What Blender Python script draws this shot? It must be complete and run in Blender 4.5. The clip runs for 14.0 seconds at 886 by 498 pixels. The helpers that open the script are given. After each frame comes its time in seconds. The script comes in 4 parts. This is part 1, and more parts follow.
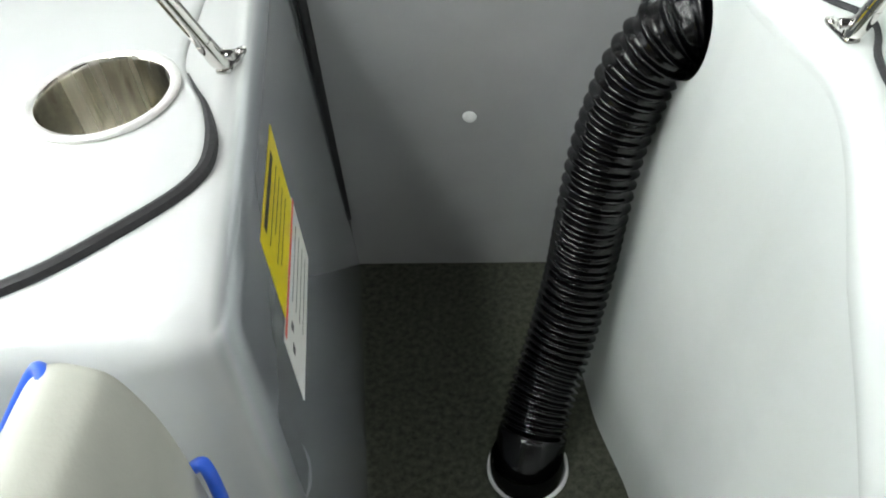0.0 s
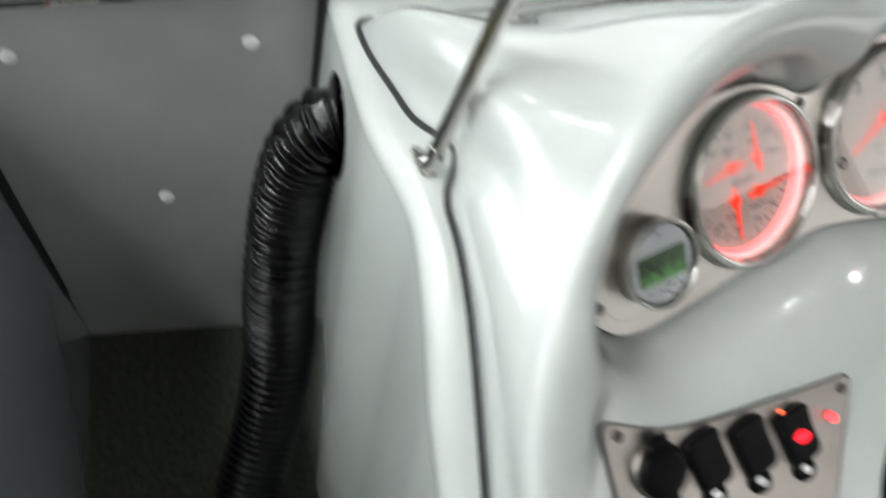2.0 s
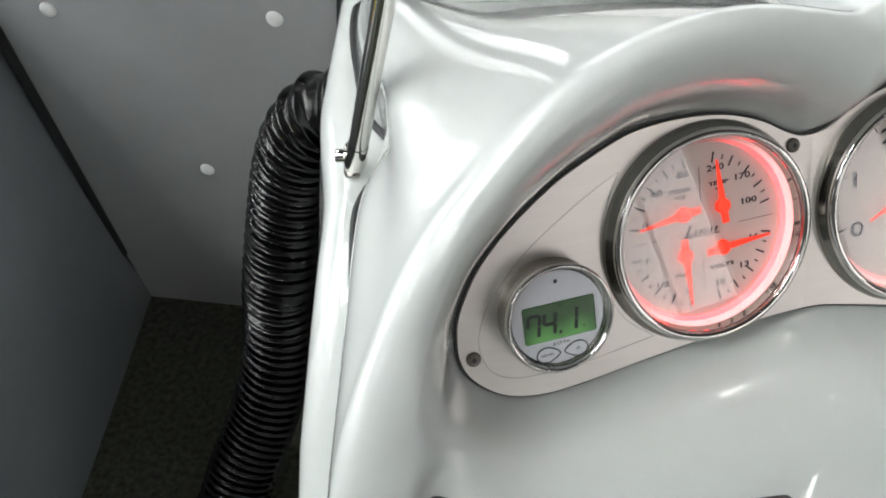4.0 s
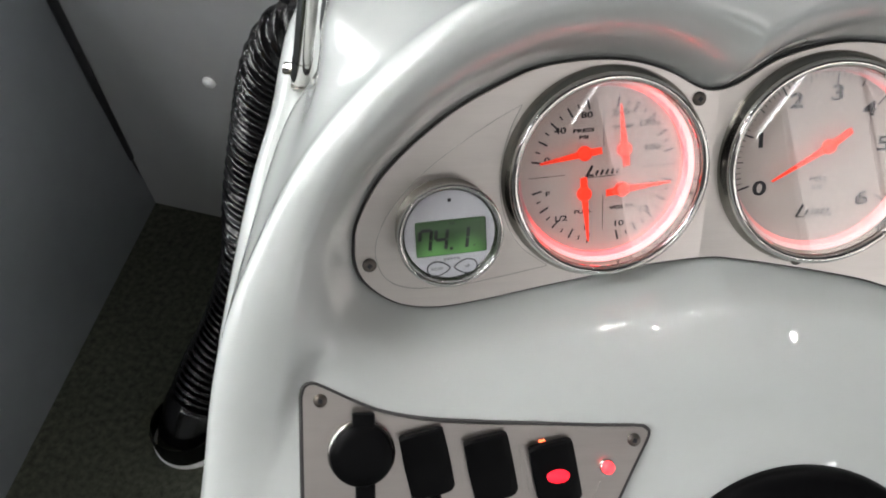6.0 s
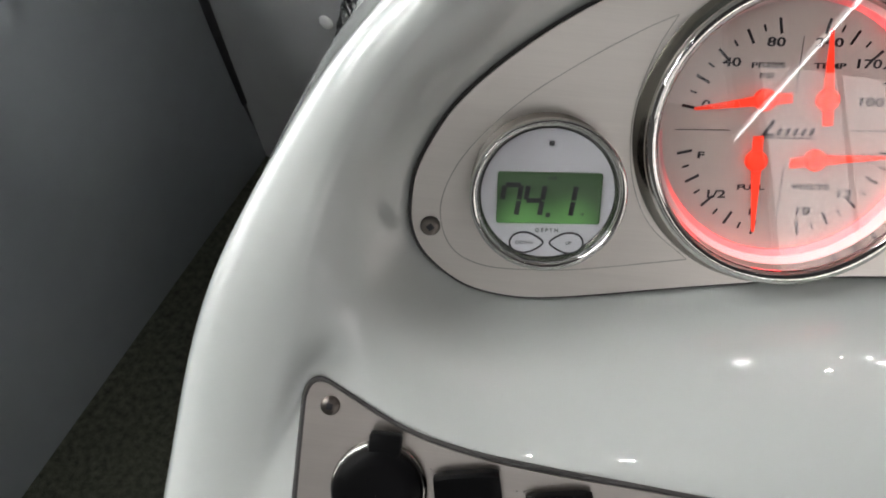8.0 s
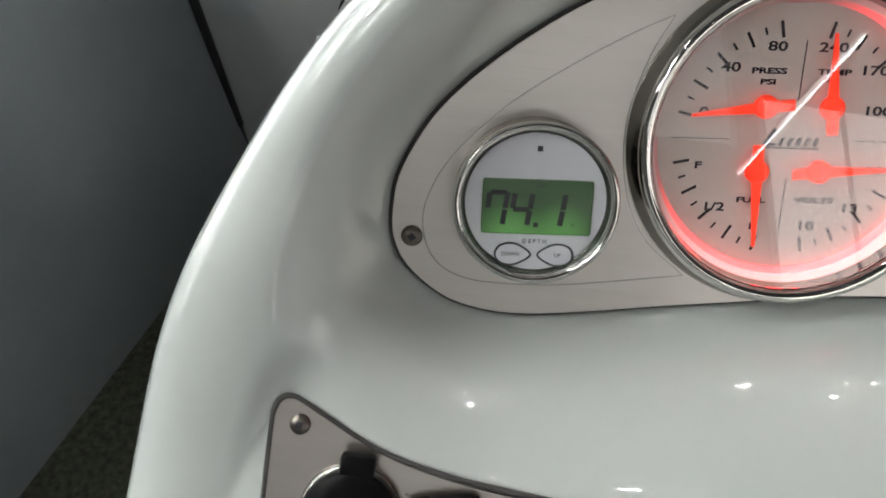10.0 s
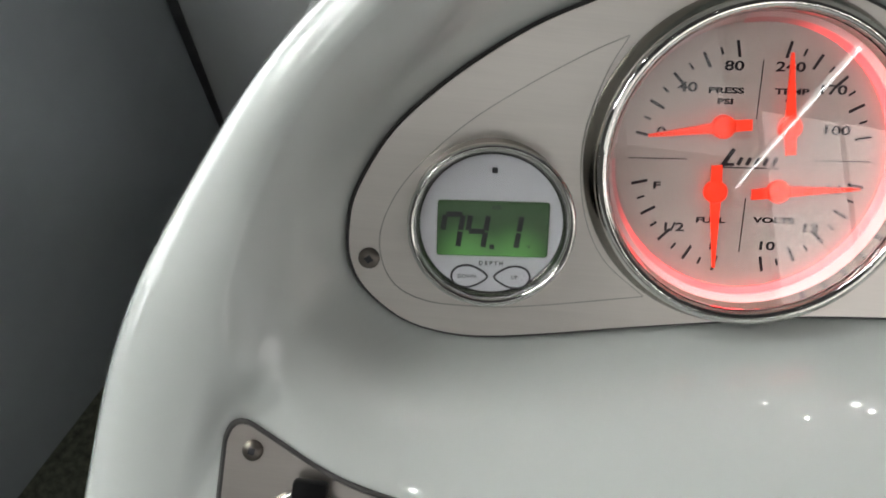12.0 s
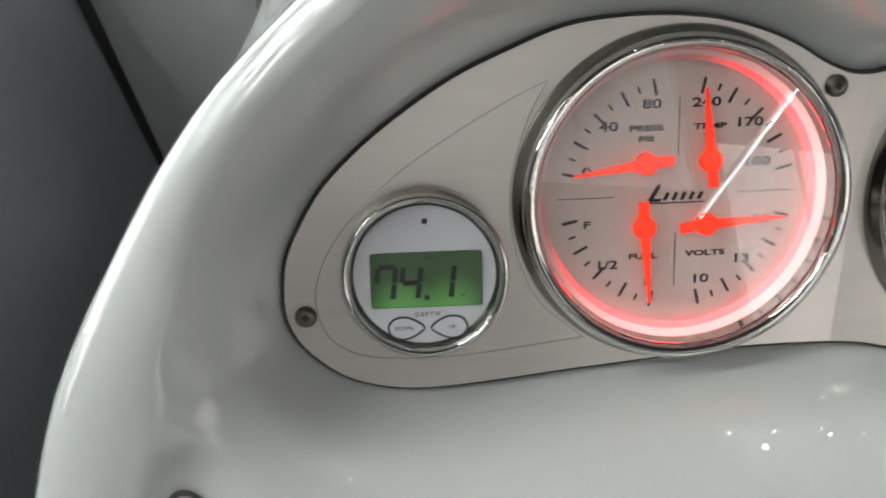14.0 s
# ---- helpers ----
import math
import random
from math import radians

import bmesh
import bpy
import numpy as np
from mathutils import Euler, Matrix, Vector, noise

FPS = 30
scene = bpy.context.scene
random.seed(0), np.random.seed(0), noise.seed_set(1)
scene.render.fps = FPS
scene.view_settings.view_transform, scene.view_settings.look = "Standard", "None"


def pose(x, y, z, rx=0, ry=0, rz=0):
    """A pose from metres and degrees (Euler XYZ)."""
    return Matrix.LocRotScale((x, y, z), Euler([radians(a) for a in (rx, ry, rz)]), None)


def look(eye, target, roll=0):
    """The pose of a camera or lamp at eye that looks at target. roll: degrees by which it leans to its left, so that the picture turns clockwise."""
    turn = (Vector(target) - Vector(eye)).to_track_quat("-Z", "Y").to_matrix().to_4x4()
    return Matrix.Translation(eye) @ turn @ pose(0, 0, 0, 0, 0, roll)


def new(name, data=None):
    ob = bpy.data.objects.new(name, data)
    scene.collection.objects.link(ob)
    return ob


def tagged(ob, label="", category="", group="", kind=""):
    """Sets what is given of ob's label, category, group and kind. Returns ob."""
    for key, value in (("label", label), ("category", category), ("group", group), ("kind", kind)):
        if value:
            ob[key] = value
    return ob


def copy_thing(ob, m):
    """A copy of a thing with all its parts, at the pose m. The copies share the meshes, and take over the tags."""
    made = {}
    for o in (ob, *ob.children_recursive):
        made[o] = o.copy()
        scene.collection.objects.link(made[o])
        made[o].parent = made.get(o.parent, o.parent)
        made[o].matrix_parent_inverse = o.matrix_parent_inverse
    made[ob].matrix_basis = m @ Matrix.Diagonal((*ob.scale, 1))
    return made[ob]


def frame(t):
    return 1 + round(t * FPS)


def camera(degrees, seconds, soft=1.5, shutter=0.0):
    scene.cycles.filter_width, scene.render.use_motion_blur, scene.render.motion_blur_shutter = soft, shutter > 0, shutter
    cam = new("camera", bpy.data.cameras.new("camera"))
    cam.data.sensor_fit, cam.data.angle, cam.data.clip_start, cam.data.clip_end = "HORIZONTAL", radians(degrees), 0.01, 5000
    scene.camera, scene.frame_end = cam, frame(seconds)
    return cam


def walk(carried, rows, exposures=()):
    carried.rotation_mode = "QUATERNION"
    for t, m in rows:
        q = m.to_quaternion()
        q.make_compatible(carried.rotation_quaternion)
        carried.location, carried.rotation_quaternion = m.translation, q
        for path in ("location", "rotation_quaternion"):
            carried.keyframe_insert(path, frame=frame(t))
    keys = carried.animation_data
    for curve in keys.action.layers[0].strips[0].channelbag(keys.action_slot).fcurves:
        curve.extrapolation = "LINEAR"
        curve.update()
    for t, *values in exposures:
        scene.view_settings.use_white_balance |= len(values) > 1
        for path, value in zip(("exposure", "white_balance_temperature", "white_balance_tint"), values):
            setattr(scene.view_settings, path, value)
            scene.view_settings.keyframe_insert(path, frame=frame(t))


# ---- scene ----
cam = camera(53.37, 14.0, soft=1.8, shutter=0.7)
PATH = [
    (0, (0.0648, -0.7965, 0.9679), (-0.0324, -0.0890, 0.2679), -6.88),
    (0.5, (0.0559, -0.7856, 0.9735), (-0.0240, -0.0822, 0.2672), -6.07),
    (1, (0.0815, -0.7647, 1.0036), (0.1104, -0.0363, 0.3190), -2.96),
    (1.5, (0.1707, -0.7115, 1.0163), (0.2455, 0.0319, 0.3517), -1.76),
    (2, (0.2790, -0.7157, 1.0376), (0.3240, -0.0257, 0.3152), -1.72),
    (2.2, (0.3250, -0.7180, 1.0385), (0.3576, -0.0640, 0.2975), -1.3),
    (2.5, (0.4000, -0.7187, 1.0220), (0.3638, -0.0339, 0.2942), -2.28),
    (2.7, (0.4449, -0.7071, 1.0085), (0.3360, -0.0100, 0.2999), -4.97),
    (4.8, (0.4787, -0.6377, 0.9728), (0.3010, 0.0379, 0.2572), -5.52),
    (5, (0.4885, -0.6408, 0.9784), (0.3087, 0.0176, 0.2474), -5.45),
    (5.5, (0.5183, -0.6576, 0.9884), (0.3371, -0.0192, 0.2404), -3.14),
    (6, (0.5511, -0.6649, 0.9791), (0.3403, -0.0276, 0.2379), -2.45),
    (6.5, (0.5609, -0.6402, 0.9511), (0.3063, -0.0102, 0.2174), -3.33),
    (7, (0.5660, -0.6060, 0.9110), (0.2500, 0.0104, 0.1887), -5.0),
    (7.5, (0.5524, -0.5834, 0.8764), (0.2098, 0.0102, 0.1482), -5.43),
    (8, (0.5407, -0.5700, 0.8544), (0.1852, 0.0056, 0.1180), -5.11),
    (10.5, (0.5450, -0.5569, 0.8337), (0.1747, 0.0434, 0.1248), -4.09),
    (11, (0.5469, -0.5513, 0.8368), (0.1811, 0.0425, 0.1202), -3.96),
    (11.5, (0.5485, -0.5479, 0.8369), (0.1871, 0.0478, 0.1195), -3.99),
    (12, (0.5556, -0.5478, 0.8333), (0.1815, 0.0591, 0.1321), -4.53),
    (12.5, (0.5586, -0.5463, 0.8314), (0.1804, 0.0728, 0.1432), -5.02),
    (13, (0.5643, -0.5466, 0.8301), (0.1755, 0.0872, 0.1614), -6.02),
    (13.5, (0.5664, -0.5455, 0.8302), (0.1832, 0.1024, 0.1720), -6.54),
    (14, (0.5678, -0.5410, 0.8329), (0.2084, 0.1160, 0.1702), -6.34),
]
EXPOSURES = [(0.0, 0.45, 6500, 10), (0.5, 0.04, 6500, 10), (1.0, -0.04, 6500, 10), (2.0, -0.07, 6500, 10), (2.7, -0.05, 6500, 10), (4.8, 0.03, 6500, 15), (7.0, -0.05, 6600, 16), (10.3, -0.10, 6600, 12), (14.0, -0.13, 6600, 12)]
walk(cam, [(t, look(eye, target, roll)) for t, eye, target, roll in PATH], EXPOSURES)

# the dash's instrument plane: its origin is the middle of the large dial, z points out of it
PLATE = Matrix(((0.894006, -0.084132, 0.440085, 0.52512),
                (0.425265, 0.468591, -0.774321, -0.26997),
                (-0.141075, 0.8794, 0.454701, 0.61625),
                (0, 0, 0, 1)))

# ---- world and light ----
world = bpy.data.worlds.new("world")
world.use_nodes = True
scene.world = world
world.node_tree.nodes["Background"].inputs[0].default_value = (0.9, 1.0, 0.97, 1)
world.node_tree.nodes["Background"].inputs[1].default_value = 0.01
LAMP_STRENGTH = 47.0


# ---- materials ----
def mat_base(name, colour, rough=0.5, metal=0.0, coat=0.0, spec=0.5):
    m = bpy.data.materials.new(name)
    m.use_nodes = True
    b = m.node_tree.nodes["Principled BSDF"]
    b.inputs["Base Color"].default_value = (*colour, 1)
    b.inputs["Roughness"].default_value = rough
    b.inputs["Metallic"].default_value = metal
    b.inputs["Coat Weight"].default_value = coat
    b.inputs["Coat Roughness"].default_value = 0.02
    b.inputs["Specular IOR Level"].default_value = spec
    return m


def vary(m, scale, amount, bump=0.0, bump_scale=None, stretch=(1, 1, 1), rough_amount=0.0, detail=4.0):
    """Noise at two scales in colour, gloss and relief."""
    nt = m.node_tree
    b = nt.nodes["Principled BSDF"]
    colour = tuple(b.inputs["Base Color"].default_value)
    rough = b.inputs["Roughness"].default_value
    co = nt.nodes.new("ShaderNodeTexCoord")
    mp = nt.nodes.new("ShaderNodeMapping")
    mp.inputs["Scale"].default_value = stretch
    nt.links.new(co.outputs["Object"], mp.inputs["Vector"])
    n1 = nt.nodes.new("ShaderNodeTexNoise")
    n1.inputs["Scale"].default_value = scale
    n1.inputs["Detail"].default_value = detail
    nt.links.new(mp.outputs["Vector"], n1.inputs["Vector"])
    n2 = nt.nodes.new("ShaderNodeTexNoise")
    n2.inputs["Scale"].default_value = scale * 0.13
    n2.inputs["Detail"].default_value = 2.0
    nt.links.new(mp.outputs["Vector"], n2.inputs["Vector"])
    add = nt.nodes.new("ShaderNodeMath")
    add.operation = "ADD"
    nt.links.new(n1.outputs["Fac"], add.inputs[0])
    nt.links.new(n2.outputs["Fac"], add.inputs[1])
    rm = nt.nodes.new("ShaderNodeMapRange")
    rm.inputs["From Min"].default_value = 0.7
    rm.inputs["From Max"].default_value = 1.3
    rm.inputs["To Min"].default_value = 1 - amount
    rm.inputs["To Max"].default_value = 1 + amount
    nt.links.new(add.outputs[0], rm.inputs["Value"])
    mul = nt.nodes.new("ShaderNodeVectorMath")
    mul.operation = "SCALE"
    mul.inputs[0].default_value = colour[:3]
    nt.links.new(rm.outputs["Result"], mul.inputs["Scale"])
    nt.links.new(mul.outputs["Vector"], b.inputs["Base Color"])
    if rough_amount:
        rr = nt.nodes.new("ShaderNodeMapRange")
        rr.inputs["From Min"].default_value = 0.35
        rr.inputs["From Max"].default_value = 0.65
        rr.inputs["To Min"].default_value = max(0.02, rough - rough_amount)
        rr.inputs["To Max"].default_value = rough + rough_amount
        nt.links.new(n2.outputs["Fac"], rr.inputs["Value"])
        nt.links.new(rr.outputs["Result"], b.inputs["Roughness"])
    if bump:
        n3 = nt.nodes.new("ShaderNodeTexNoise")
        n3.inputs["Scale"].default_value = bump_scale or scale
        n3.inputs["Detail"].default_value = 3.0
        nt.links.new(mp.outputs["Vector"], n3.inputs["Vector"])
        bp = nt.nodes.new("ShaderNodeBump")
        bp.inputs["Strength"].default_value = 1.0
        bp.inputs["Distance"].default_value = bump
        nt.links.new(n3.outputs["Fac"], bp.inputs["Height"])
        nt.links.new(bp.outputs["Normal"], b.inputs["Normal"])
    return m


def mat_glow(name, colour, strength):
    m = mat_base(name, colour, 0.4)
    b = m.node_tree.nodes["Principled BSDF"]
    b.inputs["Emission Color"].default_value = (*colour, 1)
    b.inputs["Emission Strength"].default_value = strength
    return m


def mat_glass(name, colour=(1, 1, 1), ior=1.45):
    m = mat_base(name, colour, 0.0)
    b = m.node_tree.nodes["Principled BSDF"]
    b.inputs["Transmission Weight"].default_value = 1.0
    b.inputs["IOR"].default_value = ior
    return m


GELCOAT = vary(mat_base("grey_white_gelcoat", (0.585, 0.615, 0.60), 0.25, 0, 1.0), 30, 0.02, 0.00012, 4)
GELCOAT_LEFT = vary(mat_base("white_gelcoat", (0.555, 0.575, 0.575), 0.28, 0, 1.0), 26, 0.025, 0.00012, 4)
SLATE_SHADED_SIDE = vary(mat_base("slate_shaded_gelcoat", (0.32, 0.34, 0.365), 0.20, 0, 0.6), 26, 0.04, 0.00008, 4)
PANEL = vary(mat_base("satin_metal_panel", (0.74, 0.745, 0.755), 0.25, 0.5), 14, 0.05, 0.0001, 12)
CARPET = vary(mat_base("charcoal_carpet", (0.068, 0.072, 0.055), 0.95, 0, 0, 0.1), 900, 0.55, 0.003, 800)
RUBBER = vary(mat_base("black_rubber", (0.012, 0.012, 0.014), 0.5), 160, 0.3, 0.0004, 300)
HOSE = vary(mat_base("black_vinyl_hose", (0.0016, 0.0016, 0.0019), 0.20, 0, 0.0, 0.4), 60, 0.3, 0.0002, 120)
CHROME = vary(mat_base("chrome", (0.66, 0.64, 0.61), 0.05, 1.0), 80, 0.03, rough_amount=0.03)
SHADED_CHROME = vary(mat_base("chrome_with_painted_shade", (0.30, 0.29, 0.27), 0.14, 1.0), 80, 0.05, rough_amount=0.04)
PANEL_METAL = vary(mat_base("brushed_panel_aluminium", (0.50, 0.46, 0.43), 0.32, 1.0), 900, 0.04, 0.00003, 1500, (0.05, 1.6, 1))
BRUSHED = vary(mat_base("brushed_aluminium", (0.80, 0.75, 0.705), 0.34, 0.85), 900, 0.03, 0.00003, 1500, (0.05, 1.6, 1))
STEEL_CUP = vary(mat_base("brushed_stainless", (0.62, 0.60, 0.54), 0.24, 1.0), 150, 0.12, 0.00008, 300, (3, 3, 0.1), rough_amount=0.08)
RIM_STEEL = vary(mat_base("satin_steel_rim", (0.86, 0.85, 0.83), 0.34, 0.8), 200, 0.05, rough_amount=0.05)
WHITE_PLASTIC = vary(mat_base("white_plastic", (0.82, 0.82, 0.82), 0.35), 90, 0.03)
BLACK_PLASTIC = vary(mat_base("black_plastic", (0.0030, 0.0030, 0.0034), 0.36, 0, 0.0, 0.09), 120, 0.2, 0.0001, 400)
DIAL = vary(mat_base("silver_dial_card", (0.57, 0.51, 0.47), 0.5, 0.2), 300, 0.04)
FACE_GREY = vary(mat_base("light_grey_face", (0.55, 0.56, 0.60), 0.4), 200, 0.03)
INK = mat_base("dark_ink", (0.02, 0.02, 0.025), 0.6)
NEEDLE = mat_glow("orange_red_needle", (1.0, 0.045, 0.012), 0.5)
def lit_ring(name, colour, glow, strength):
    """A translucent ring lit from one side, strongest towards the lower right."""
    m = mat_base(name, colour, 0.4)
    nt = m.node_tree
    b = nt.nodes["Principled BSDF"]
    b.inputs["Emission Color"].default_value = (*glow, 1)
    co = nt.nodes.new("ShaderNodeTexCoord")
    dot = nt.nodes.new("ShaderNodeVectorMath")
    dot.operation = "DOT_PRODUCT"
    dot.inputs[1].default_value = (15.2, -12.7, 0)
    nt.links.new(co.outputs["Object"], dot.inputs[0])
    rm = nt.nodes.new("ShaderNodeMapRange")
    rm.interpolation_type = "SMOOTHSTEP"
    rm.inputs["From Min"].default_value = -0.62
    rm.inputs["From Max"].default_value = 0.35
    rm.inputs["To Min"].default_value = 0.0
    rm.inputs["To Max"].default_value = strength
    nt.links.new(dot.outputs["Value"], rm.inputs["Value"])
    nt.links.new(rm.outputs["Result"], b.inputs["Emission Strength"])
    return m


RING_GLOW = lit_ring("red_lit_ring", (0.74, 0.62, 0.61), (1.0, 0.40, 0.39), 0.9)
RING_HOT = lit_ring("bright_red_light_line", (0.7, 0.4, 0.4), (1.0, 0.02, 0.025), 5.0)
RING_DIM = lit_ring("faintly_lit_ring", (0.74, 0.66, 0.65), (1.0, 0.42, 0.40), 0.35)
RING_LOW = lit_ring("faint_red_light_line", (0.7, 0.5, 0.5), (1.0, 0.05, 0.05), 0.9)
RING_PALE = vary(mat_base("translucent_pale_ring", (0.60, 0.54, 0.51), 0.4), 200, 0.03)
LCD = mat_base("green_lcd", (0.030, 0.056, 0.030), 0.35)
nt = LCD.node_tree
co = nt.nodes.new("ShaderNodeTexCoord")
# two small lamps at the lower edge light the display from below
glow = None
for x in (-0.0088, 0.0100):
    far, span = nt.nodes.new("ShaderNodeVectorMath"), nt.nodes.new("ShaderNodeMapRange")
    far.operation = "DISTANCE"
    far.inputs[1].default_value = (x, -0.0128, 0.0128)
    nt.links.new(co.outputs["Object"], far.inputs[0])
    nt.links.new(far.outputs["Value"], span.inputs["Value"])
    span.interpolation_type = "SMOOTHERSTEP"
    span.inputs["From Min"].default_value, span.inputs["From Max"].default_value = 0.0, 0.017
    span.inputs["To Min"].default_value, span.inputs["To Max"].default_value = 0.19, 0.012
    if glow is None:
        glow = span.outputs["Result"]
    else:
        both = nt.nodes.new("ShaderNodeMath")
        both.operation = "ADD"
        nt.links.new(glow, both.inputs[0])
        nt.links.new(span.outputs["Result"], both.inputs[1])
        nt.links.new(both.outputs[0], nt.nodes["Principled BSDF"].inputs["Emission Strength"])
nt.nodes["Principled BSDF"].inputs["Emission Color"].default_value = (0.34, 1.0, 0.24, 1)
SCREW = vary(mat_base("dark_steel_screw", (0.17, 0.15, 0.135), 0.3, 1.0), 300, 0.1)
GROOVE = vary(mat_base("engraved_groove", (0.48, 0.45, 0.42), 0.3, 1.0), 300, 0.1)
EDGE_GREY = vary(mat_base("dark_grey_edging", (0.055, 0.052, 0.052), 0.45), 160, 0.2)
GLASS = mat_glass("clear_lens")
PANE = mat_glass("windshield_glass", (0.85, 0.9, 0.88))
YELLOW = vary(mat_base("yellow_sticker", (0.80, 0.66, 0.01), 0.4), 60, 0.04)
WHITE_PAPER = vary(mat_base("white_sticker", (0.78, 0.78, 0.76), 0.45), 60, 0.03)
RED_INK = mat_base("red_ink", (0.70, 0.08, 0.06), 0.5)
VINYL = vary(mat_base("grey_marine_vinyl", (0.42, 0.43, 0.38), 0.5), 40, 0.06, 0.00015, 420, rough_amount=0.06)
BLUE_CORD = vary(mat_base("blue_piping", (0.015, 0.10, 0.62), 0.4), 200, 0.1)
HALL_WALL = vary(mat_base("hall_wall_paint", (0.11, 0.11, 0.108), 0.8), 3, 0.08)
HALL_CEIL = vary(mat_base("dark_hall_ceiling", (0.07, 0.07, 0.075), 0.9), 2, 0.12)
HALL_FLOOR = vary(mat_base("hall_carpet", (0.10, 0.09, 0.085), 0.9), 60, 0.15)
SPOT = mat_glow("spot_bulb", (1.0, 0.98, 0.94), 360.0)
FILL_WEST = mat_glow("west_fill_pane", (0.95, 0.99, 1.0), 3.8)
DAYLIGHT_SOFT = mat_glow("high_window_pane", (0.96, 1.0, 0.98), 0.6)
DAYLIGHT_DIM = mat_glow("shaded_window_pane", (1.0, 0.98, 0.95), 2.3)
FILL_EAST = mat_glow("east_fill_pane", (1.0, 0.99, 0.97), 1.5)
FILL_NORTH = mat_glow("north_fill_pane", (0.97, 1.0, 0.98), 1.3)
TUBE_LAMP = mat_glow("tube_glow", (0.95, 1.0, 0.97), 24.0)
LAMP = mat_glow("lamp_diffuser", (0.95, 1.0, 0.97), LAMP_STRENGTH)


# ---- helpers for meshes ----
def part(name, bm, material, parent=None, label="", smooth=True, auto=40):
    """One mesh object from a bmesh, under a thing or a part."""
    me = bpy.data.meshes.new(name)
    for f in bm.faces:
        f.smooth = smooth
    if smooth and auto:
        lim = radians(auto)
        for e in bm.edges:
            if len(e.link_faces) == 2 and e.calc_face_angle(0) > lim:
                e.smooth = False
    bm.to_mesh(me)
    bm.free()
    for mt in (material if isinstance(material, (list, tuple)) else [material]):
        me.materials.append(mt)
    ob = new(name, me)
    if parent is not None:
        ob.parent = parent
    if label:
        tagged(ob, label)
    return ob


def thing(name, m, label, category, group="", kind=""):
    ob = new(name)
    ob.empty_display_size = 0.02
    ob.matrix_world = m
    return tagged(ob, label, category, group, kind)


def catmull(points, n, closed=False):
    """A smooth line of n steps a span through the points."""
    pts = [Vector(p) for p in points]
    k = len(pts)
    out = []
    for i in range(k if closed else k - 1):
        if closed:
            a, b, c, d = pts[i - 1], pts[i], pts[(i + 1) % k], pts[(i + 2) % k]
        else:
            b, c = pts[i], pts[i + 1]
            a = pts[i - 1] if i else b * 2 - c
            d = pts[i + 2] if i + 2 < k else c * 2 - b
        for j in range(n):
            t = j / n
            out.append(0.5 * (2 * b + (c - a) * t + (2 * a - 5 * b + 4 * c - d) * t * t + (3 * b - a - 3 * c + d) * t ** 3))
    if not closed:
        out.append(pts[-1])
    return out


def resample(line, n):
    """n points at even steps along the line."""
    d = [0.0]
    for a, b in zip(line, line[1:]):
        d.append(d[-1] + (b - a).length)
    out, j = [], 0
    for i in range(n):
        s = d[-1] * i / (n - 1)
        while j < len(line) - 2 and d[j + 1] < s:
            j += 1
        span = d[j + 1] - d[j]
        out.append(line[j].lerp(line[j + 1], min(1, max(0, (s - d[j]) / span if span > 1e-9 else 0))))
    return out


def grid_faces(bm, rows, close_u=False, flip=False):
    """Quads between equally long rows of vertices."""
    vs = [[bm.verts.new(p) for p in r] for r in rows]
    for i in range(len(vs) - 1):
        n = len(vs[i])
        for j in range(n if close_u else n - 1):
            q = [vs[i][j], vs[i][(j + 1) % n], vs[i + 1][(j + 1) % n], vs[i + 1][j]]
            bm.faces.new(q[::-1] if flip else q)
    return vs


def lathe(profile, n=48, bm=None, at=(0, 0, 0), cap=False):
    """A profile of (radius, height) turned round z."""
    bm = bm or bmesh.new()
    rows = [[Vector(at) + Vector((r * math.cos(2 * math.pi * i / n), r * math.sin(2 * math.pi * i / n), z)) for i in range(n)] for r, z in profile]
    vs = grid_faces(bm, rows, True)
    if cap:
        bm.faces.new(vs[-1])
        bm.faces.new(vs[0][::-1])
    return bm


def tube(line, radius, n=12, bm=None, closed=False, flat=1.0):
    """A round cord along a line of points."""
    bm = bm or bmesh.new()
    pts = [Vector(p) for p in line]
    k = len(pts)
    rows, side = [], None
    for i, p in enumerate(pts):
        a = pts[i - 1] if (i or closed) else p
        b = pts[(i + 1) % k] if (i + 1 < k or closed) else p
        t = (b - a).normalized()
        if side is None:
            side = t.orthogonal().normalized()
        side = (side - t * side.dot(t)).normalized()
        up = t.cross(side)
        r = radius[i] if isinstance(radius, list) else radius
        rows.append([p + side * r * math.cos(2 * math.pi * j / n) + up * r * flat * math.sin(2 * math.pi * j / n) for j in range(n)])
    if closed:
        rows.append(rows[0])
    vs = grid_faces(bm, rows, True)
    if not closed:
        bm.faces.new(vs[0][::-1])
        bm.faces.new(vs[-1])
    bmesh.ops.recalc_face_normals(bm, faces=bm.faces)
    return bm


def box(size, at=(0, 0, 0), bevel=0.0, seg=3, bm=None, turn=None):
    b2 = bmesh.new()
    bmesh.ops.create_cube(b2, size=1)
    bmesh.ops.scale(b2, vec=size, verts=b2.verts)
    if bevel:
        bmesh.ops.bevel(b2, geom=b2.edges[:], offset=bevel, segments=seg, profile=0.5, affect="EDGES")
    mt = Matrix.Translation(at) @ (turn or Matrix())
    bmesh.ops.transform(b2, matrix=mt, verts=b2.verts)
    if bm is None:
        return b2
    me = bpy.data.meshes.new("tmp")
    b2.to_mesh(me)
    b2.free()
    bm.from_mesh(me)
    bpy.data.meshes.remove(me)
    return bm


def sheet(outline, z0, z1, holes=(), bevel=0.0):
    """A flat plate with a rim, from a closed outline of (x, y), with round holes (x, y, radius)."""
    bm = bmesh.new()
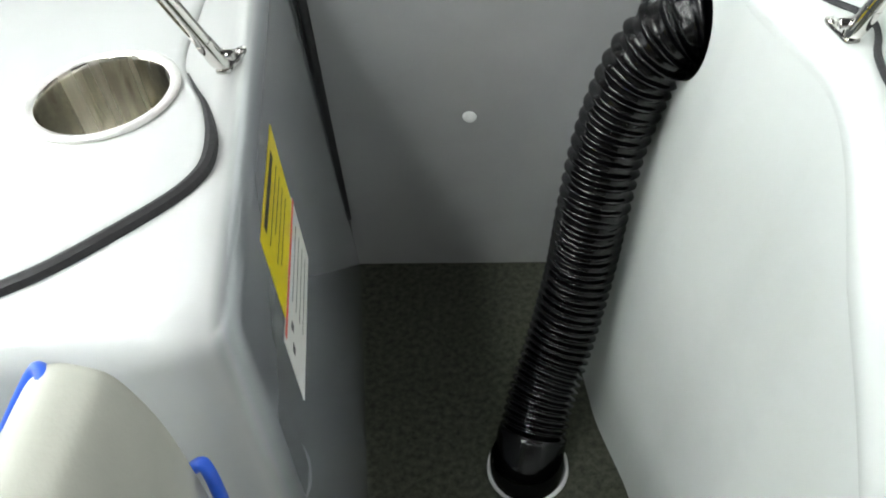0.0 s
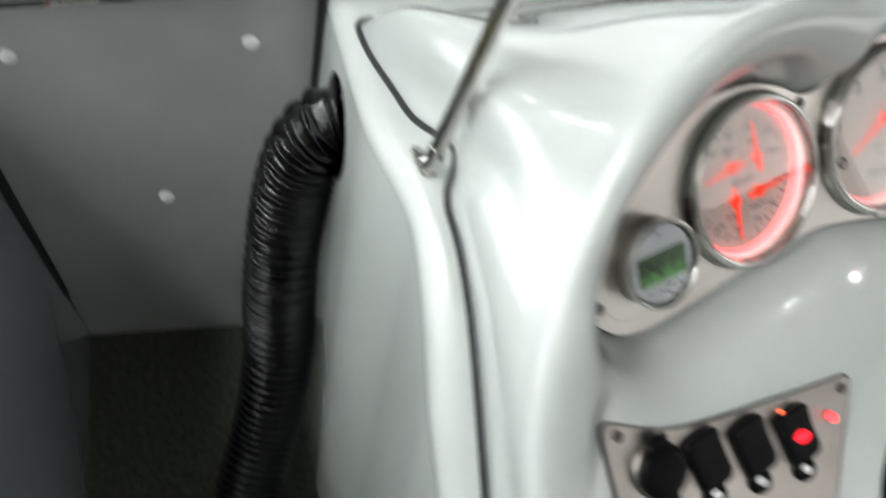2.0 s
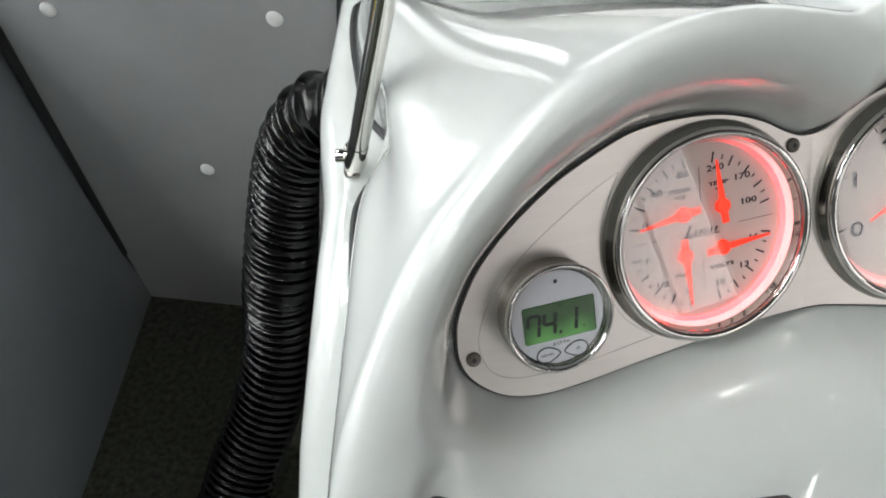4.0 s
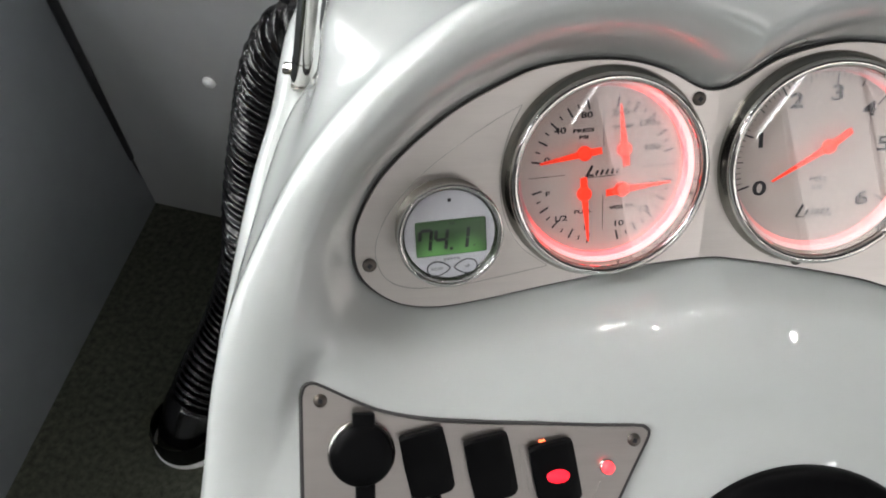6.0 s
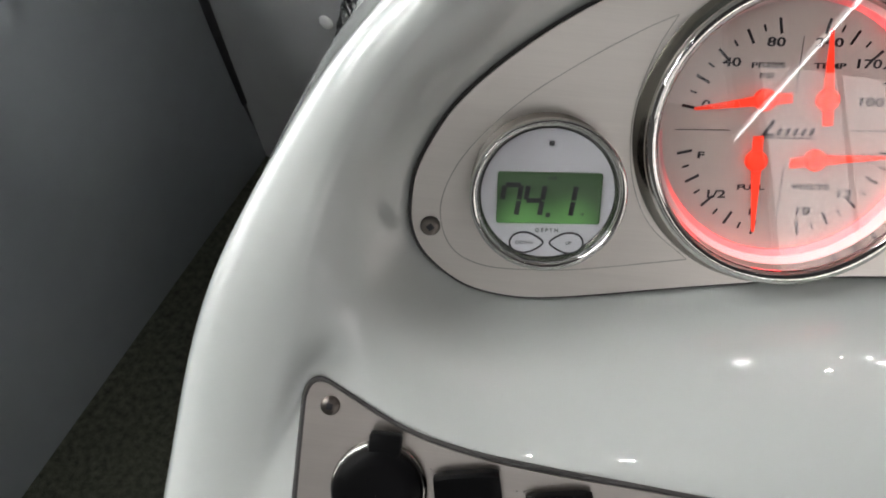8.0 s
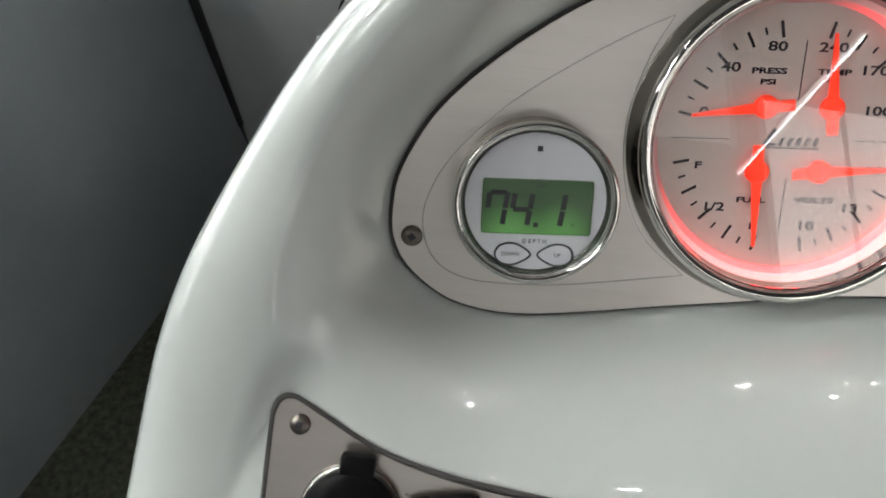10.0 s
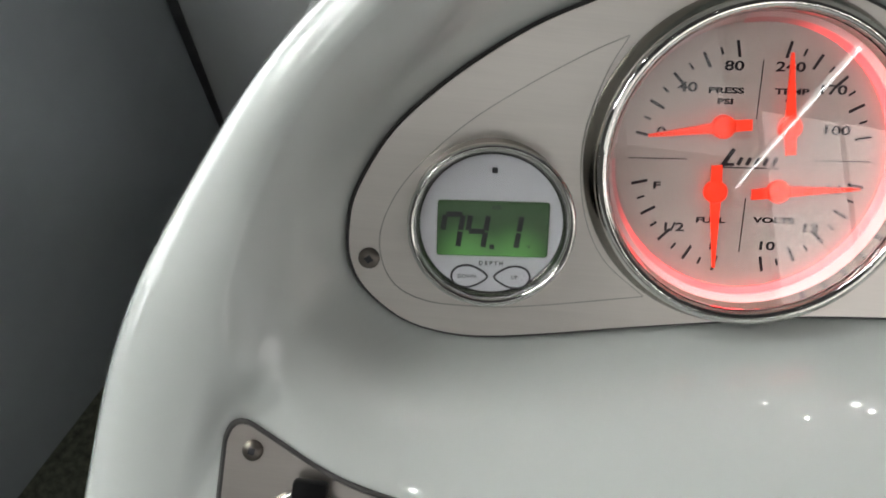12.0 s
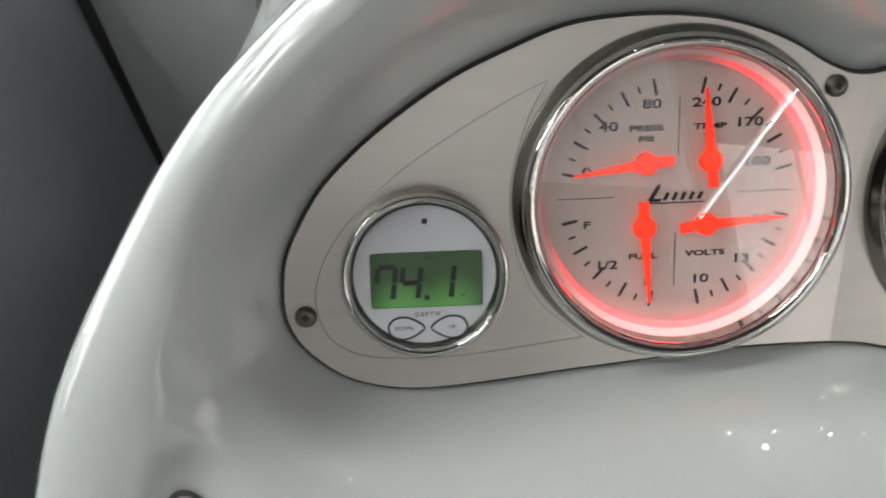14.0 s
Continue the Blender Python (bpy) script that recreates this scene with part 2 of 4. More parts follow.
    loops = [[(p[0], p[1]) for p in outline]]
    for hx, hy, hr in holes:
        loops.append([(hx + hr * math.cos(2 * math.pi * i / 40), hy + hr * math.sin(2 * math.pi * i / 40)) for i in range(40)])
    edges = []
    for lp in loops:
        vs = [bm.verts.new((x, y, z1)) for x, y in lp]
        edges += [bm.edges.new((vs[i], vs[(i + 1) % len(vs)])) for i in range(len(vs))]
    bmesh.ops.triangle_fill(bm, use_beauty=True, use_dissolve=False, edges=edges)
    bmesh.ops.recalc_face_normals(bm, faces=bm.faces)
    if bm.faces and sum(f.normal.z for f in bm.faces) < 0:
        bmesh.ops.reverse_faces(bm, faces=bm.faces)
    rim = [e for e in bm.edges if len(e.link_faces) == 1]
    ex = bmesh.ops.extrude_edge_only(bm, edges=rim)
    for v in ex["geom"]:
        if isinstance(v, bmesh.types.BMVert):
            v.co.z = z0
    return bm


def prism(outline, z0, z1, bevel=0.0, seg=4):
    """A solid from a closed outline, rounded along its upper rim."""
    bm = bmesh.new()
    lo = [bm.verts.new((x, y, z0)) for x, y in outline]
    hi = [bm.verts.new((x, y, z1)) for x, y in outline]
    n = len(lo)
    bm.faces.new(lo[::-1])
    top = bm.faces.new(hi)
    for i in range(n):
        bm.faces.new((lo[i], lo[(i + 1) % n], hi[(i + 1) % n], hi[i]))
    bmesh.ops.recalc_face_normals(bm, faces=bm.faces)
    if bevel:
        bmesh.ops.bevel(bm, geom=list(top.edges), offset=bevel, segments=seg, profile=0.5, affect="EDGES")
    return bm


def words(body, size, at, turn=0.0, thick=0.00012, bm=None, squeeze=1.0, slant=0.0, bold=0.0):
    """Raised writing in the built-in font, centred at a place in the xy plane."""
    cu = bpy.data.curves.new("writing", "FONT")
    cu.body, cu.size, cu.align_x, cu.align_y = body, size, "CENTER", "CENTER"
    cu.extrude, cu.shear, cu.offset = thick, slant, bold
    cu.resolution_u = 3
    ob = bpy.data.objects.new("writing", cu)
    scene.collection.objects.link(ob)
    me = bpy.data.meshes.new_from_object(ob.evaluated_get(bpy.context.evaluated_depsgraph_get()))
    bpy.data.objects.remove(ob)
    bpy.data.curves.remove(cu)
    me.transform(Matrix.Translation(at) @ Matrix.Rotation(turn, 4, "Z") @ Matrix.Diagonal((squeeze, 1, 1, 1)))
    bm = bm or bmesh.new()
    bm.from_mesh(me)
    bpy.data.meshes.remove(me)
    return bm


def bar(a, b, width, z, bm=None, thick=0.0002):
    """A thin raised stroke from a to b in the xy plane."""
    a, b = Vector(a), Vector(b)
    d = b - a
    return box((d.length, width, thick), (*((a + b) / 2), z), bm=bm, turn=Matrix.Rotation(math.atan2(d.y, d.x), 4, "Z"))


def smooth01(x):
    x = min(1.0, max(0.0, x))
    return x * x * (3 - 2 * x)


def smin(a, b, k):
    h = max(k - abs(a - b), 0) / k
    return min(a, b) - h * h * k / 4


def smax(a, b, k):
    return -smin(-a, -b, k)


# ---- the hall round the boat ----
def flat(name, corners, material, label, kind="structure", category=""):
    bm = bmesh.new()
    bm.faces.new([bm.verts.new(c) for c in corners])
    return tagged(part(name, bm, material, smooth=False), label, category, kind=kind)


GZ, CZ, LZ = -0.75, 6.8, 4.25
WEST, EAST, SOUTH, NORTH = -9, 14, -9, 9
flat("ground", [(WEST, SOUTH, GZ), (EAST, SOUTH, GZ), (EAST, NORTH, GZ), (WEST, NORTH, GZ)], HALL_FLOOR, "grey-brown carpeted showroom floor")
for nm, a, b in (("wall_north", (WEST, NORTH), (EAST, NORTH)), ("wall_south", (EAST, SOUTH), (WEST, SOUTH)), ("wall_east", (EAST, NORTH), (EAST, SOUTH)), ("wall_west", (WEST, SOUTH), (WEST, NORTH))):
    d = Vector((b[0] - a[0], b[1] - a[1], 0)).normalized()
    o = Vector((d.y, -d.x, 0)) * -0.15
    bm = box((abs(b[0] - a[0]) + abs(b[1] - a[1]) + 0.3, 0.15, CZ - GZ + 0.2), turn=Matrix.Rotation(math.atan2(d.y, d.x), 4, "Z"),
             at=((a[0] + b[0]) / 2 + o.x, (a[1] + b[1]) / 2 + o.y, (CZ + GZ) / 2))
    tagged(part(nm, bm, HALL_WALL, smooth=False), "plain pale grey showroom wall", kind="structure")
tagged(part("ceiling", box((EAST - WEST + 0.4, NORTH - SOUTH + 0.4, 0.12), ((EAST + WEST) / 2, (NORTH + SOUTH) / 2, CZ + 0.07)), HALL_CEIL, smooth=False), "dim grey showroom ceiling", kind="structure")


def ceiling_lamp(m):
    t = thing("ceiling_lamp", m, "long white linear lamp on a rod below the ceiling", "ceiling lamp", "lamps of the showroom")
    part("housing", box((0.20, 2.4, 0.05), (0, 0, 0.035), 0.01), WHITE_PLASTIC, t)
    part("diffuser", box((0.16, 2.36, 0.02), (0, 0, 0), 0.006), LAMP, t)
    for y in (-0.9, 0.9):
        part("rod", tube([(0, y, 0.06), (0, y, CZ - LZ)], 0.008, 8), WHITE_PLASTIC, t)
    return t


LAMPS = [(-2.7, 0.2), (-2.7, 2.8), (-2.3, -2.0), (-3.6, -1.4), (-3.6, -4.0), (-5.0, -2.8), (-0.8, -4.6), (-1.3, -1.2)]
lamp0 = ceiling_lamp(pose(LAMPS[0][0], LAMPS[0][1], LZ))
for x, y in LAMPS[1:]:
    copy_thing(lamp0, pose(x, y, LZ))


def tube_lamp(m, half):
    t = thing("tube_lamp", m, "slim bright tube lamp hung low over the showroom", "tube lamp", "tube lamps of the showroom")
    part("tube", tube([(0, -half, 0), (0, half, 0)], 0.012, 10), TUBE_LAMP, t)
    part("batten", box((0.05, 2 * half, 0.03), (0, 0, 0.045), 0.006), WHITE_PLASTIC, t)
    for y in (-half * 0.8, half * 0.8):
        part("rod", tube([(0, y, 0.05), (0, y, CZ - 2.98)], 0.005, 6), WHITE_PLASTIC, t)
    return t


tube_lamp(pose(7.4, -6.0, 2.98, 0, 0, 34.7), 2.3)


def spot_lamp(m):
    t = thing("spot_lamp", m, "small round spotlight hanging from the ceiling", "spotlight", "spotlights of the showroom")
    part("can", lathe([(0.030, 0.0), (0.070, 0.01), (0.070, 0.16), (0.02, 0.18), (0.0001, 0.18)], 20), WHITE_PLASTIC, t)
    part("bulb", lathe([(0.028, 0.004), (0.0001, 0.002)], 20), SPOT, t)
    part("stem", tube([(0, 0, 0.17), (0, 0, CZ - LZ + 0.07)], 0.008, 8), WHITE_PLASTIC, t)
    return t


SPOTS = [(-0.30, 2.72), (-0.04, 1.58), (0.69, 1.95), (0.82, 1.33), (1.42, 1.45), (1.81, 1.61), (2.03, 1.36), (3.65, 2.04), (0.45, -4.40),
         (1.48, 0.83), (4.50, 1.66), (5.25, 2.02), (3.83, -4.45), (2.56, 3.19), (3.34, 3.40), (1.96, 3.00), (-0.32, 2.96), (2.90, 1.00),
         (3.00, -2.50), (-1.60, -2.60), (1.50, -3.00), (0.60, -3.60), (2.40, -4.60), (1.90, -2.00)]
spot0 = spot_lamp(pose(SPOTS[0][0], SPOTS[0][1], LZ - 0.07))
for x, y in SPOTS[1:]:
    copy_thing(spot0, pose(x, y, LZ - 0.07))

# an unseen glowing front, added on the hall's west side to brighten faces turned west
win = thing("light_panel_west", Matrix.Translation((-8.95, 0, 2.3)), "unseen glowing front added to light surfaces facing west", "window", kind="structure")
for k in range(6):
    part("glow_pane", box((0.02, 2.3, 3.6), (0, -6.0 + 2.4 * k, 0)), FILL_WEST, win, "evenly glowing pane", smooth=False)
for k in range(7):
    part("mullion", box((0.06, 0.08, 3.7), (0.02, -7.2 + 2.4 * k, 0)), WHITE_PLASTIC, win, smooth=False)

# high windows in the south wall
win = thing("window_2", Matrix.Translation((5.8, SOUTH + 0.08, 5.1)), "row of bright high windows", "window", kind="structure")
for k in range(4):
    part("glow_pane", box((1.9, 0.02, 2.7), (-3.0 + 2.0 * k, 0, 0)), DAYLIGHT_SOFT, win, "evenly glowing pane", smooth=False)
for k in range(5):
    part("mullion", box((0.08, 0.06, 2.8), (-4.0 + 2.0 * k, 0.02, 0)), WHITE_PLASTIC, win, smooth=False)

win = thing("window_3", Matrix.Translation((12.2, SOUTH + 0.08, 2.4)), "tall shaded shop window", "window", kind="structure")
for k in range(2):
    part("glow_pane", box((1.72, 0.02, 4.2), (-0.9 + 1.8 * k, 0, 0)), DAYLIGHT_DIM, win, "evenly glowing pane", smooth=False)
for k in range(3):
    part("mullion", box((0.08, 0.06, 4.3), (-1.8 + 1.8 * k, 0.02, 0)), WHITE_PLASTIC, win, smooth=False)

win = thing("light_panel_east", Matrix.Translation((EAST - 0.08, -2.6, 1.6)), "unseen glowing panel added to brighten the instrument plate", "window", kind="structure")
for k in range(3):
    part("glow_pane", box((0.02, 2.3, 3.6), (0, -2.4 + 2.4 * k, 0)), FILL_EAST, win, "evenly glowing pane", smooth=False)
for k in range(4):
    part("mullion", box((0.06, 0.08, 3.7), (-0.02, -3.6 + 2.4 * k, 0)), WHITE_PLASTIC, win, smooth=False)

win = thing("light_panel_north", Matrix.Translation((2.4, NORTH - 0.08, 2.6)), "long glowing panel added beyond the bow to brighten the hood", "window", kind="structure")
for k in range(5):
    part("glow_pane", box((2.3, 0.02, 4.4), (-4.8 + 2.4 * k, 0, 0)), FILL_NORTH, win, "evenly glowing pane", smooth=False)
for k in range(6):
    part("mullion", box((0.08, 0.06, 4.5), (-6.0 + 2.4 * k, -0.02, 0)), WHITE_PLASTIC, win, smooth=False)

# ---- the boat: floor and bulkhead ----
tagged(part("floor", box((2.06, 2.27, 0.04), (0.10, -0.905, -0.02)), CARPET, smooth=False),
       "dark charcoal cut-pile carpet on the boat's floor", kind="structure")

# the plain white hull that carries the floor
hull = thing("boat_hull", Matrix.Translation((0.1, 0, GZ)), "plain white gelcoat boat hull standing on the showroom floor", "boat hull")
rows = []
for z, out, inner in ((0.0, 0.72, 0), (0.30, 0.93, 0), (0.95, 1.0, 0), (1.22, 1.01, 0), (1.245, 0.99, 0), (1.245, 0.955, 0), (1.22, 0.945, 0), (0.76, 0.945, 0)):
    rows.append([Vector((p.x * out, 0.1 + (p.y - 0.1) * (1 - (1 - out) * 0.6), z)) for p in catmull(
        [(1.10, -2.0, 0), (1.12, -0.8, 0), (1.10, 0.6, 0), (0.95, 1.4, 0), (0.60, 2.1, 0), (0.0, 2.55, 0), (-0.60, 2.1, 0), (-0.95, 1.4, 0), (-1.10, 0.6, 0), (-1.12, -0.8, 0), (-1.10, -2.0, 0), (-0.9, -2.08, 0), (0.0, -2.1, 0), (0.9, -2.08, 0)], 5, True)])
bm = bmesh.new()
grid_faces(bm, rows, True)
bmesh.ops.recalc_face_normals(bm, faces=bm.faces)
part("hull_side", bm, GELCOAT_LEFT, hull, auto=50)

PANEL_AT = Vector((-0.006, 0.1102, 0.305))
PANEL_N = Vector((0.019, 0.9875, 0.1284)).normalized()


def on_panel(x, z, out=0.0):
    """A point of the bulkhead's face, or so far in front of it."""
    y = PANEL_AT.y - ((x - PANEL_AT.x) * PANEL_N.x + (z - PANEL_AT.z) * PANEL_N.z) / PANEL_N.y
    return Vector((x, y, z)) - PANEL_N * out


bulk = thing("bulkhead_panel", Matrix.Translation((0, 0.14, 0)), "satin grey bulkhead board closing the passage between the consoles", "panel")
bm = bmesh.new()
front = [on_panel(x, z) - Vector((0, 0.14, 0)) for x, z in ((-0.24, -0.005), (0.20, -0.005), (0.27, 0.607), (-0.23, 0.612))]
back = [p + PANEL_N * 0.02 for p in front]
fv, bv = [bm.verts.new(p) for p in front], [bm.verts.new(p) for p in back]
bm.faces.new(fv)
bm.faces.new(bv[::-1])
for i in range(4):
    bm.faces.new((fv[i], bv[i], bv[(i + 1) % 4], fv[(i + 1) % 4]))
bmesh.ops.recalc_face_normals(bm, faces=bm.faces)
part("board", bm, PANEL, bulk, smooth=False)
for x, z in ((-0.1065, 0.535), (0.140, 0.535), (-0.006, 0.305)):
    b2 = lathe([(0.0089, -0.001), (0.0089, 0.001), (0.0078, 0.003), (0.005, 0.0045), (0.0001, 0.005)], 24)
    q = (-PANEL_N).to_track_quat("Z", "Y").to_matrix().to_4x4()
    b2.transform(Matrix.Translation(on_panel(x, z) - Vector((0, 0.14, 0))) @ q)
    part("snap_cap", b2, WHITE_PLASTIC, bulk, "round white plastic snap cap")


def seal(x0, z0, x1, z1, label, width=0.013):
    a, b = on_panel(x0, z0, 0.004), on_panel(x1, z1, 0.004)
    t = thing("rubber_seal", Matrix.Translation(b), label, "seal", "edge seals of the bulkhead")
    line = [a.lerp(b, i / 12) - b for i in range(13)]
    part("strip", tube(line, width / 2, 8, flat=0.7), RUBBER, t)


seal(-0.176, 0.605, -0.197, 0.112, "black foam rubber seal strip along the bulkhead's edge")
seal(-0.197, 0.112, -0.203, 0.0, "thin black bead of sealant at the foot of the bulkhead", 0.007)
seal(0.224, 0.602, 0.135, 0.15, "black foam rubber seal strip along the bulkhead's edge", 0.015)

def cut_round(ob, x, y, r):
    """Cuts an upright round hole through a part."""
    tool = new("tool", bpy.data.meshes.new("tool"))
    b3 = lathe([(r, -0.13), (r, 0.13)], 48, at=(x, y, 0.6), cap=True)
    bmesh.ops.recalc_face_normals(b3, faces=b3.faces)
    b3.to_mesh(tool.data)
    b3.free()
    tool.parent = ob.parent
    mod = ob.modifiers.new("cut", "BOOLEAN")
    mod.operation, mod.object, mod.solver = "DIFFERENCE", tool, "EXACT"
    bpy.context.view_layer.update()
    old = ob.data
    me = bpy.data.meshes.new_from_object(ob.evaluated_get(bpy.context.evaluated_depsgraph_get()))
    ob.modifiers.clear()
    ob.data = me
    me.name = ob.name
    data = tool.data
    bpy.data.objects.remove(tool)
    bpy.data.meshes.remove(data)
    bpy.data.meshes.remove(old)


# ---- the passenger's console ----
port = thing("passenger_console", Matrix.Translation((-0.4, -0.2, 0)), "glossy white gelcoat passenger console with rounded edges", "console")
PO = Vector((-0.4, -0.2))
plan = [(-0.205, 0.20), (-0.110, -0.455), (-0.112, -0.470), (-0.122, -0.484), (-0.140, -0.492), (-0.165, -0.496), (-0.95, -0.54), (-0.95, 0.20)]
bm = prism([(x - PO.x, y - PO.y) for x, y in plan], -0.03, 0.600, 0.028, 8)
# slate on the side wall holds its shade in the colour, fading to white round the edge
nt = SLATE_SHADED_SIDE.node_tree
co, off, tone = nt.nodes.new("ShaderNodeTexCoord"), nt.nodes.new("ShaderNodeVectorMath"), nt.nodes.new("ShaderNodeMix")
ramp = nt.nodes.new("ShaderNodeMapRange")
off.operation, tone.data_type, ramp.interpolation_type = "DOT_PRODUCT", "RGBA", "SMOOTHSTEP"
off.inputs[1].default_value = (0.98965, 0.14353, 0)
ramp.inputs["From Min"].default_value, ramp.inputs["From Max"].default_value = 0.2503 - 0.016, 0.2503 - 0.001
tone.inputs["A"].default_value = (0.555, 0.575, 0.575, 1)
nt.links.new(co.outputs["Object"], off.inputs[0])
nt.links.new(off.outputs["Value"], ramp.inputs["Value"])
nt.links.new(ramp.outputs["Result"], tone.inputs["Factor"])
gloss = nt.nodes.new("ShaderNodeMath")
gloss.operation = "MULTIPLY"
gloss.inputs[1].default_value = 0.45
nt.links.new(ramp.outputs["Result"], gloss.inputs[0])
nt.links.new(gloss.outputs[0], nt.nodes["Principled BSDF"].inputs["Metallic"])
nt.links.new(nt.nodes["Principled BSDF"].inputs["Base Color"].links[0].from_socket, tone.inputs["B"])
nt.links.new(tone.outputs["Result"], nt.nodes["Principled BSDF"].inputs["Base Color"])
cut_round(part("body", bm, SLATE_SHADED_SIDE, port), 0.148, -0.058, 0.0525)
rim = catmull([(x, y, 0) for x, y in ((-0.9, -0.468), (-0.5, -0.47), (-0.32, -0.472), (-0.275, -0.463), (-0.235, -0.440), (-0.20, -0.408), (-0.170, -0.376), (-0.157, -0.355),
               (-0.153, -0.335), (-0.158, -0.305), (-0.172, -0.268), (-0.190, -0.236), (-0.204, -0.20), (-0.212, -0.10), (-0.225, 0.06), (-0.26, 0.145), (-0.34, 0.165), (-0.9, 0.165))], 5)
bm = prism([(p.x - PO.x, p.y - PO.y) for p in rim], 0.594, 0.606, 0.009, 5)
cut_round(part("raised_insert", bm, GELCOAT_LEFT, port), 0.148, -0.058, 0.0525)
cord = [(p.x - PO.x, p.y - PO.y, 0.6015) for p in rim if p.y < -0.222]
part("gasket", tube(cord, [0.0056 * (0.12 + 0.88 * smooth01((len(cord) - 1 - i) / 16)) for i in range(len(cord))], 8), RUBBER, port, "black rubber edge gasket")

cup = thing("cup_holder", Matrix.Translation((-0.2520, -0.2580, 0.606)), "brushed stainless steel cup holder set into the console", "cup holder")
part("cup", lathe([(0.0585, 0.000), (0.0588, 0.0022), (0.0570, 0.0034), (0.0535, 0.0036), (0.0515, 0.0025), (0.0508, -0.002), (0.0495, -0.078), (0.046, -0.088), (0.042, -0.090), (0.0001, -0.091)], 64), STEEL_CUP, cup)
part("rim", lathe([(0.0590, 0.001), (0.0592, 0.0032), (0.0570, 0.0044), (0.0530, 0.0044), (0.0512, 0.003)], 64), RIM_STEEL, cup, "polished rolled rim")
part("drain", lathe([(0.004, -0.0905), (0.004, -0.089), (0.0001, -0.0885)], 16), CHROME, cup)


def strut(foot, way, length, label):
    """A rod that stays the windshield, on a small hinged foot."""
    way = Vector(way).normalized()
    t = thing("windshield_strut", Matrix.Translation(foot), label, "strut", "windshield struts")
    sx = -1 if way.x > 0 else 1
    part("foot_plate", prism([(p.x, p.y) for p in catmull([(sx * x, y, 0) for x, y in ((-0.006, -0.004), (-0.004, -0.008), (0.004, -0.007), (0.008, 0.006), (0.012, 0.022), (0.009, 0.028), (0.003, 0.025), (-0.003, 0.010))], 4, True)], 0.0, 0.0026, 0.0008, 2), CHROME, t)
    part("foot_screw", lathe([(0.0034, 0.0026), (0.0034, 0.0038), (0.0024, 0.0046), (0.0001, 0.0048)], 16, at=(sx * 0.0076, 0.0205, 0)), CHROME, t)
    b2 = box((0.010, 0.011, 0.016), (0, 0, 0.008), 0.003)
    part("clevis", b2, CHROME, t)
    part("pivot_pin", pin_mesh(), CHROME, t)
    part("rod", tube([way * (0.012 + (length - 0.012) * i / 8) for i in range(9)], 0.0066, 16), CHROME, t, "polished stainless rod")
    part("rod_end", tube([way * 0.004, way * 0.012, way * 0.030], [0.0065, 0.0078, 0.0070], 14), CHROME, t)
    return t


def pin_mesh():
    b2 = lathe([(0.0042, -0.010), (0.0046, -0.009), (0.0046, 0.009), (0.0042, 0.010)], 16, cap=True)
    b2.transform(Matrix.Translation((0, 0, 0.012)) @ Matrix.Rotation(math.pi / 2, 4, "Y"))
    return b2


strut((-0.168, -0.218, 0.600), (-0.293, -0.209, 0.933), 0.60, "polished rod staying the windshield on the passenger console")
strut((0.302, -0.215, 0.600), (0.293, -0.209, 0.933), 0.60, "polished rod staying the windshield on the helm console")

# warning sticker on the passenger console's side
wall_a, wall_b = Vector((-0.205, 0.20, 0)), Vector((-0.110, -0.455, 0))
wd = (wall_b - wall_a).normalized()
wn = Vector((-wd.y, wd.x, 0))
if wn.x < 0:
    wn = -wn
WM = Matrix(((wd.x, 0, wn.x, wall_a.x), (wd.y, 0, wn.y, wall_a.y), (0, 1, 0, 0), (0, 0, 0, 1)))
st = thing("warning_sticker", WM @ Matrix.Translation((0.50, 0.485, 0.0004)), "yellow and white warning sticker on the console's side", "sticker")
part("yellow_field", box((0.137, 0.084, 0.0005), (-0.0035, 0.0215, 0)), YELLOW, st, smooth=False)
part("white_field", box((0.166, 0.0765, 0.0005), (0.005, -0.0590, 0)), WHITE_PAPER, st, smooth=False)
part("red_line", box((0.160, 0.005, 0.0005), (0.002, -0.0240, 0.0004)), RED_INK, st, smooth=False)
for i, (x0, x1, y) in enumerate(((-0.045, 0.045, 0.054), (-0.05, 0.045, 0.038), (-0.05, 0.02, 0.026), (-0.05, 0.04, 0.014), (-0.05, 0.03, 0.002))):
    part("heading_bar" if i < 1 else "text_bar", bar((x0, y), (x1, y), 0.008 if i < 1 else 0.0014, 0.0004), INK, st, smooth=False)
for k in range(2):
    part("symbol", bar((0.050 + 0.016 * k, -0.044 - 0.009 * k), (0.058 + 0.016 * k, -0.044 - 0.009 * k), 0.008, 0.0004), INK, st, smooth=False)
for k in range(4):
    part("text_bar", bar((-0.06, -0.040 - 0.014 * k), (0.03, -0.040 - 0.014 * k), 0.0012, 0.0004), INK, st, smooth=False)

# ---- the helm console: side wall, rounded edge, strip up to the gasket ----
helm = thing("helm_console", Matrix.Translation((0.5, -0.2, 0)), "glossy grey-white gelcoat helm console with a swept side wall", "console")
HO = Vector((0.5, -0.2, 0))
SIDE = catmull([(0, y, z) for y, z in ((0.16, 0.600), (0.05, 0.600), (-0.10, 0.600), (-0.20, 0.599), (-0.255, 0.595), (-0.292, 0.581), (-0.322, 0.560), (-0.346, 0.538),
               (-0.372, 0.512), (-0.398, 0.486), (-0.44, 0.444), (-0.486, 0.392), (-0.53, 0.330), (-0.565, 0.255), (-0.590, 0.16), (-0.60, 0.06), (-0.602, -0.02))], 6)
SIDE = resample(SIDE, 110)


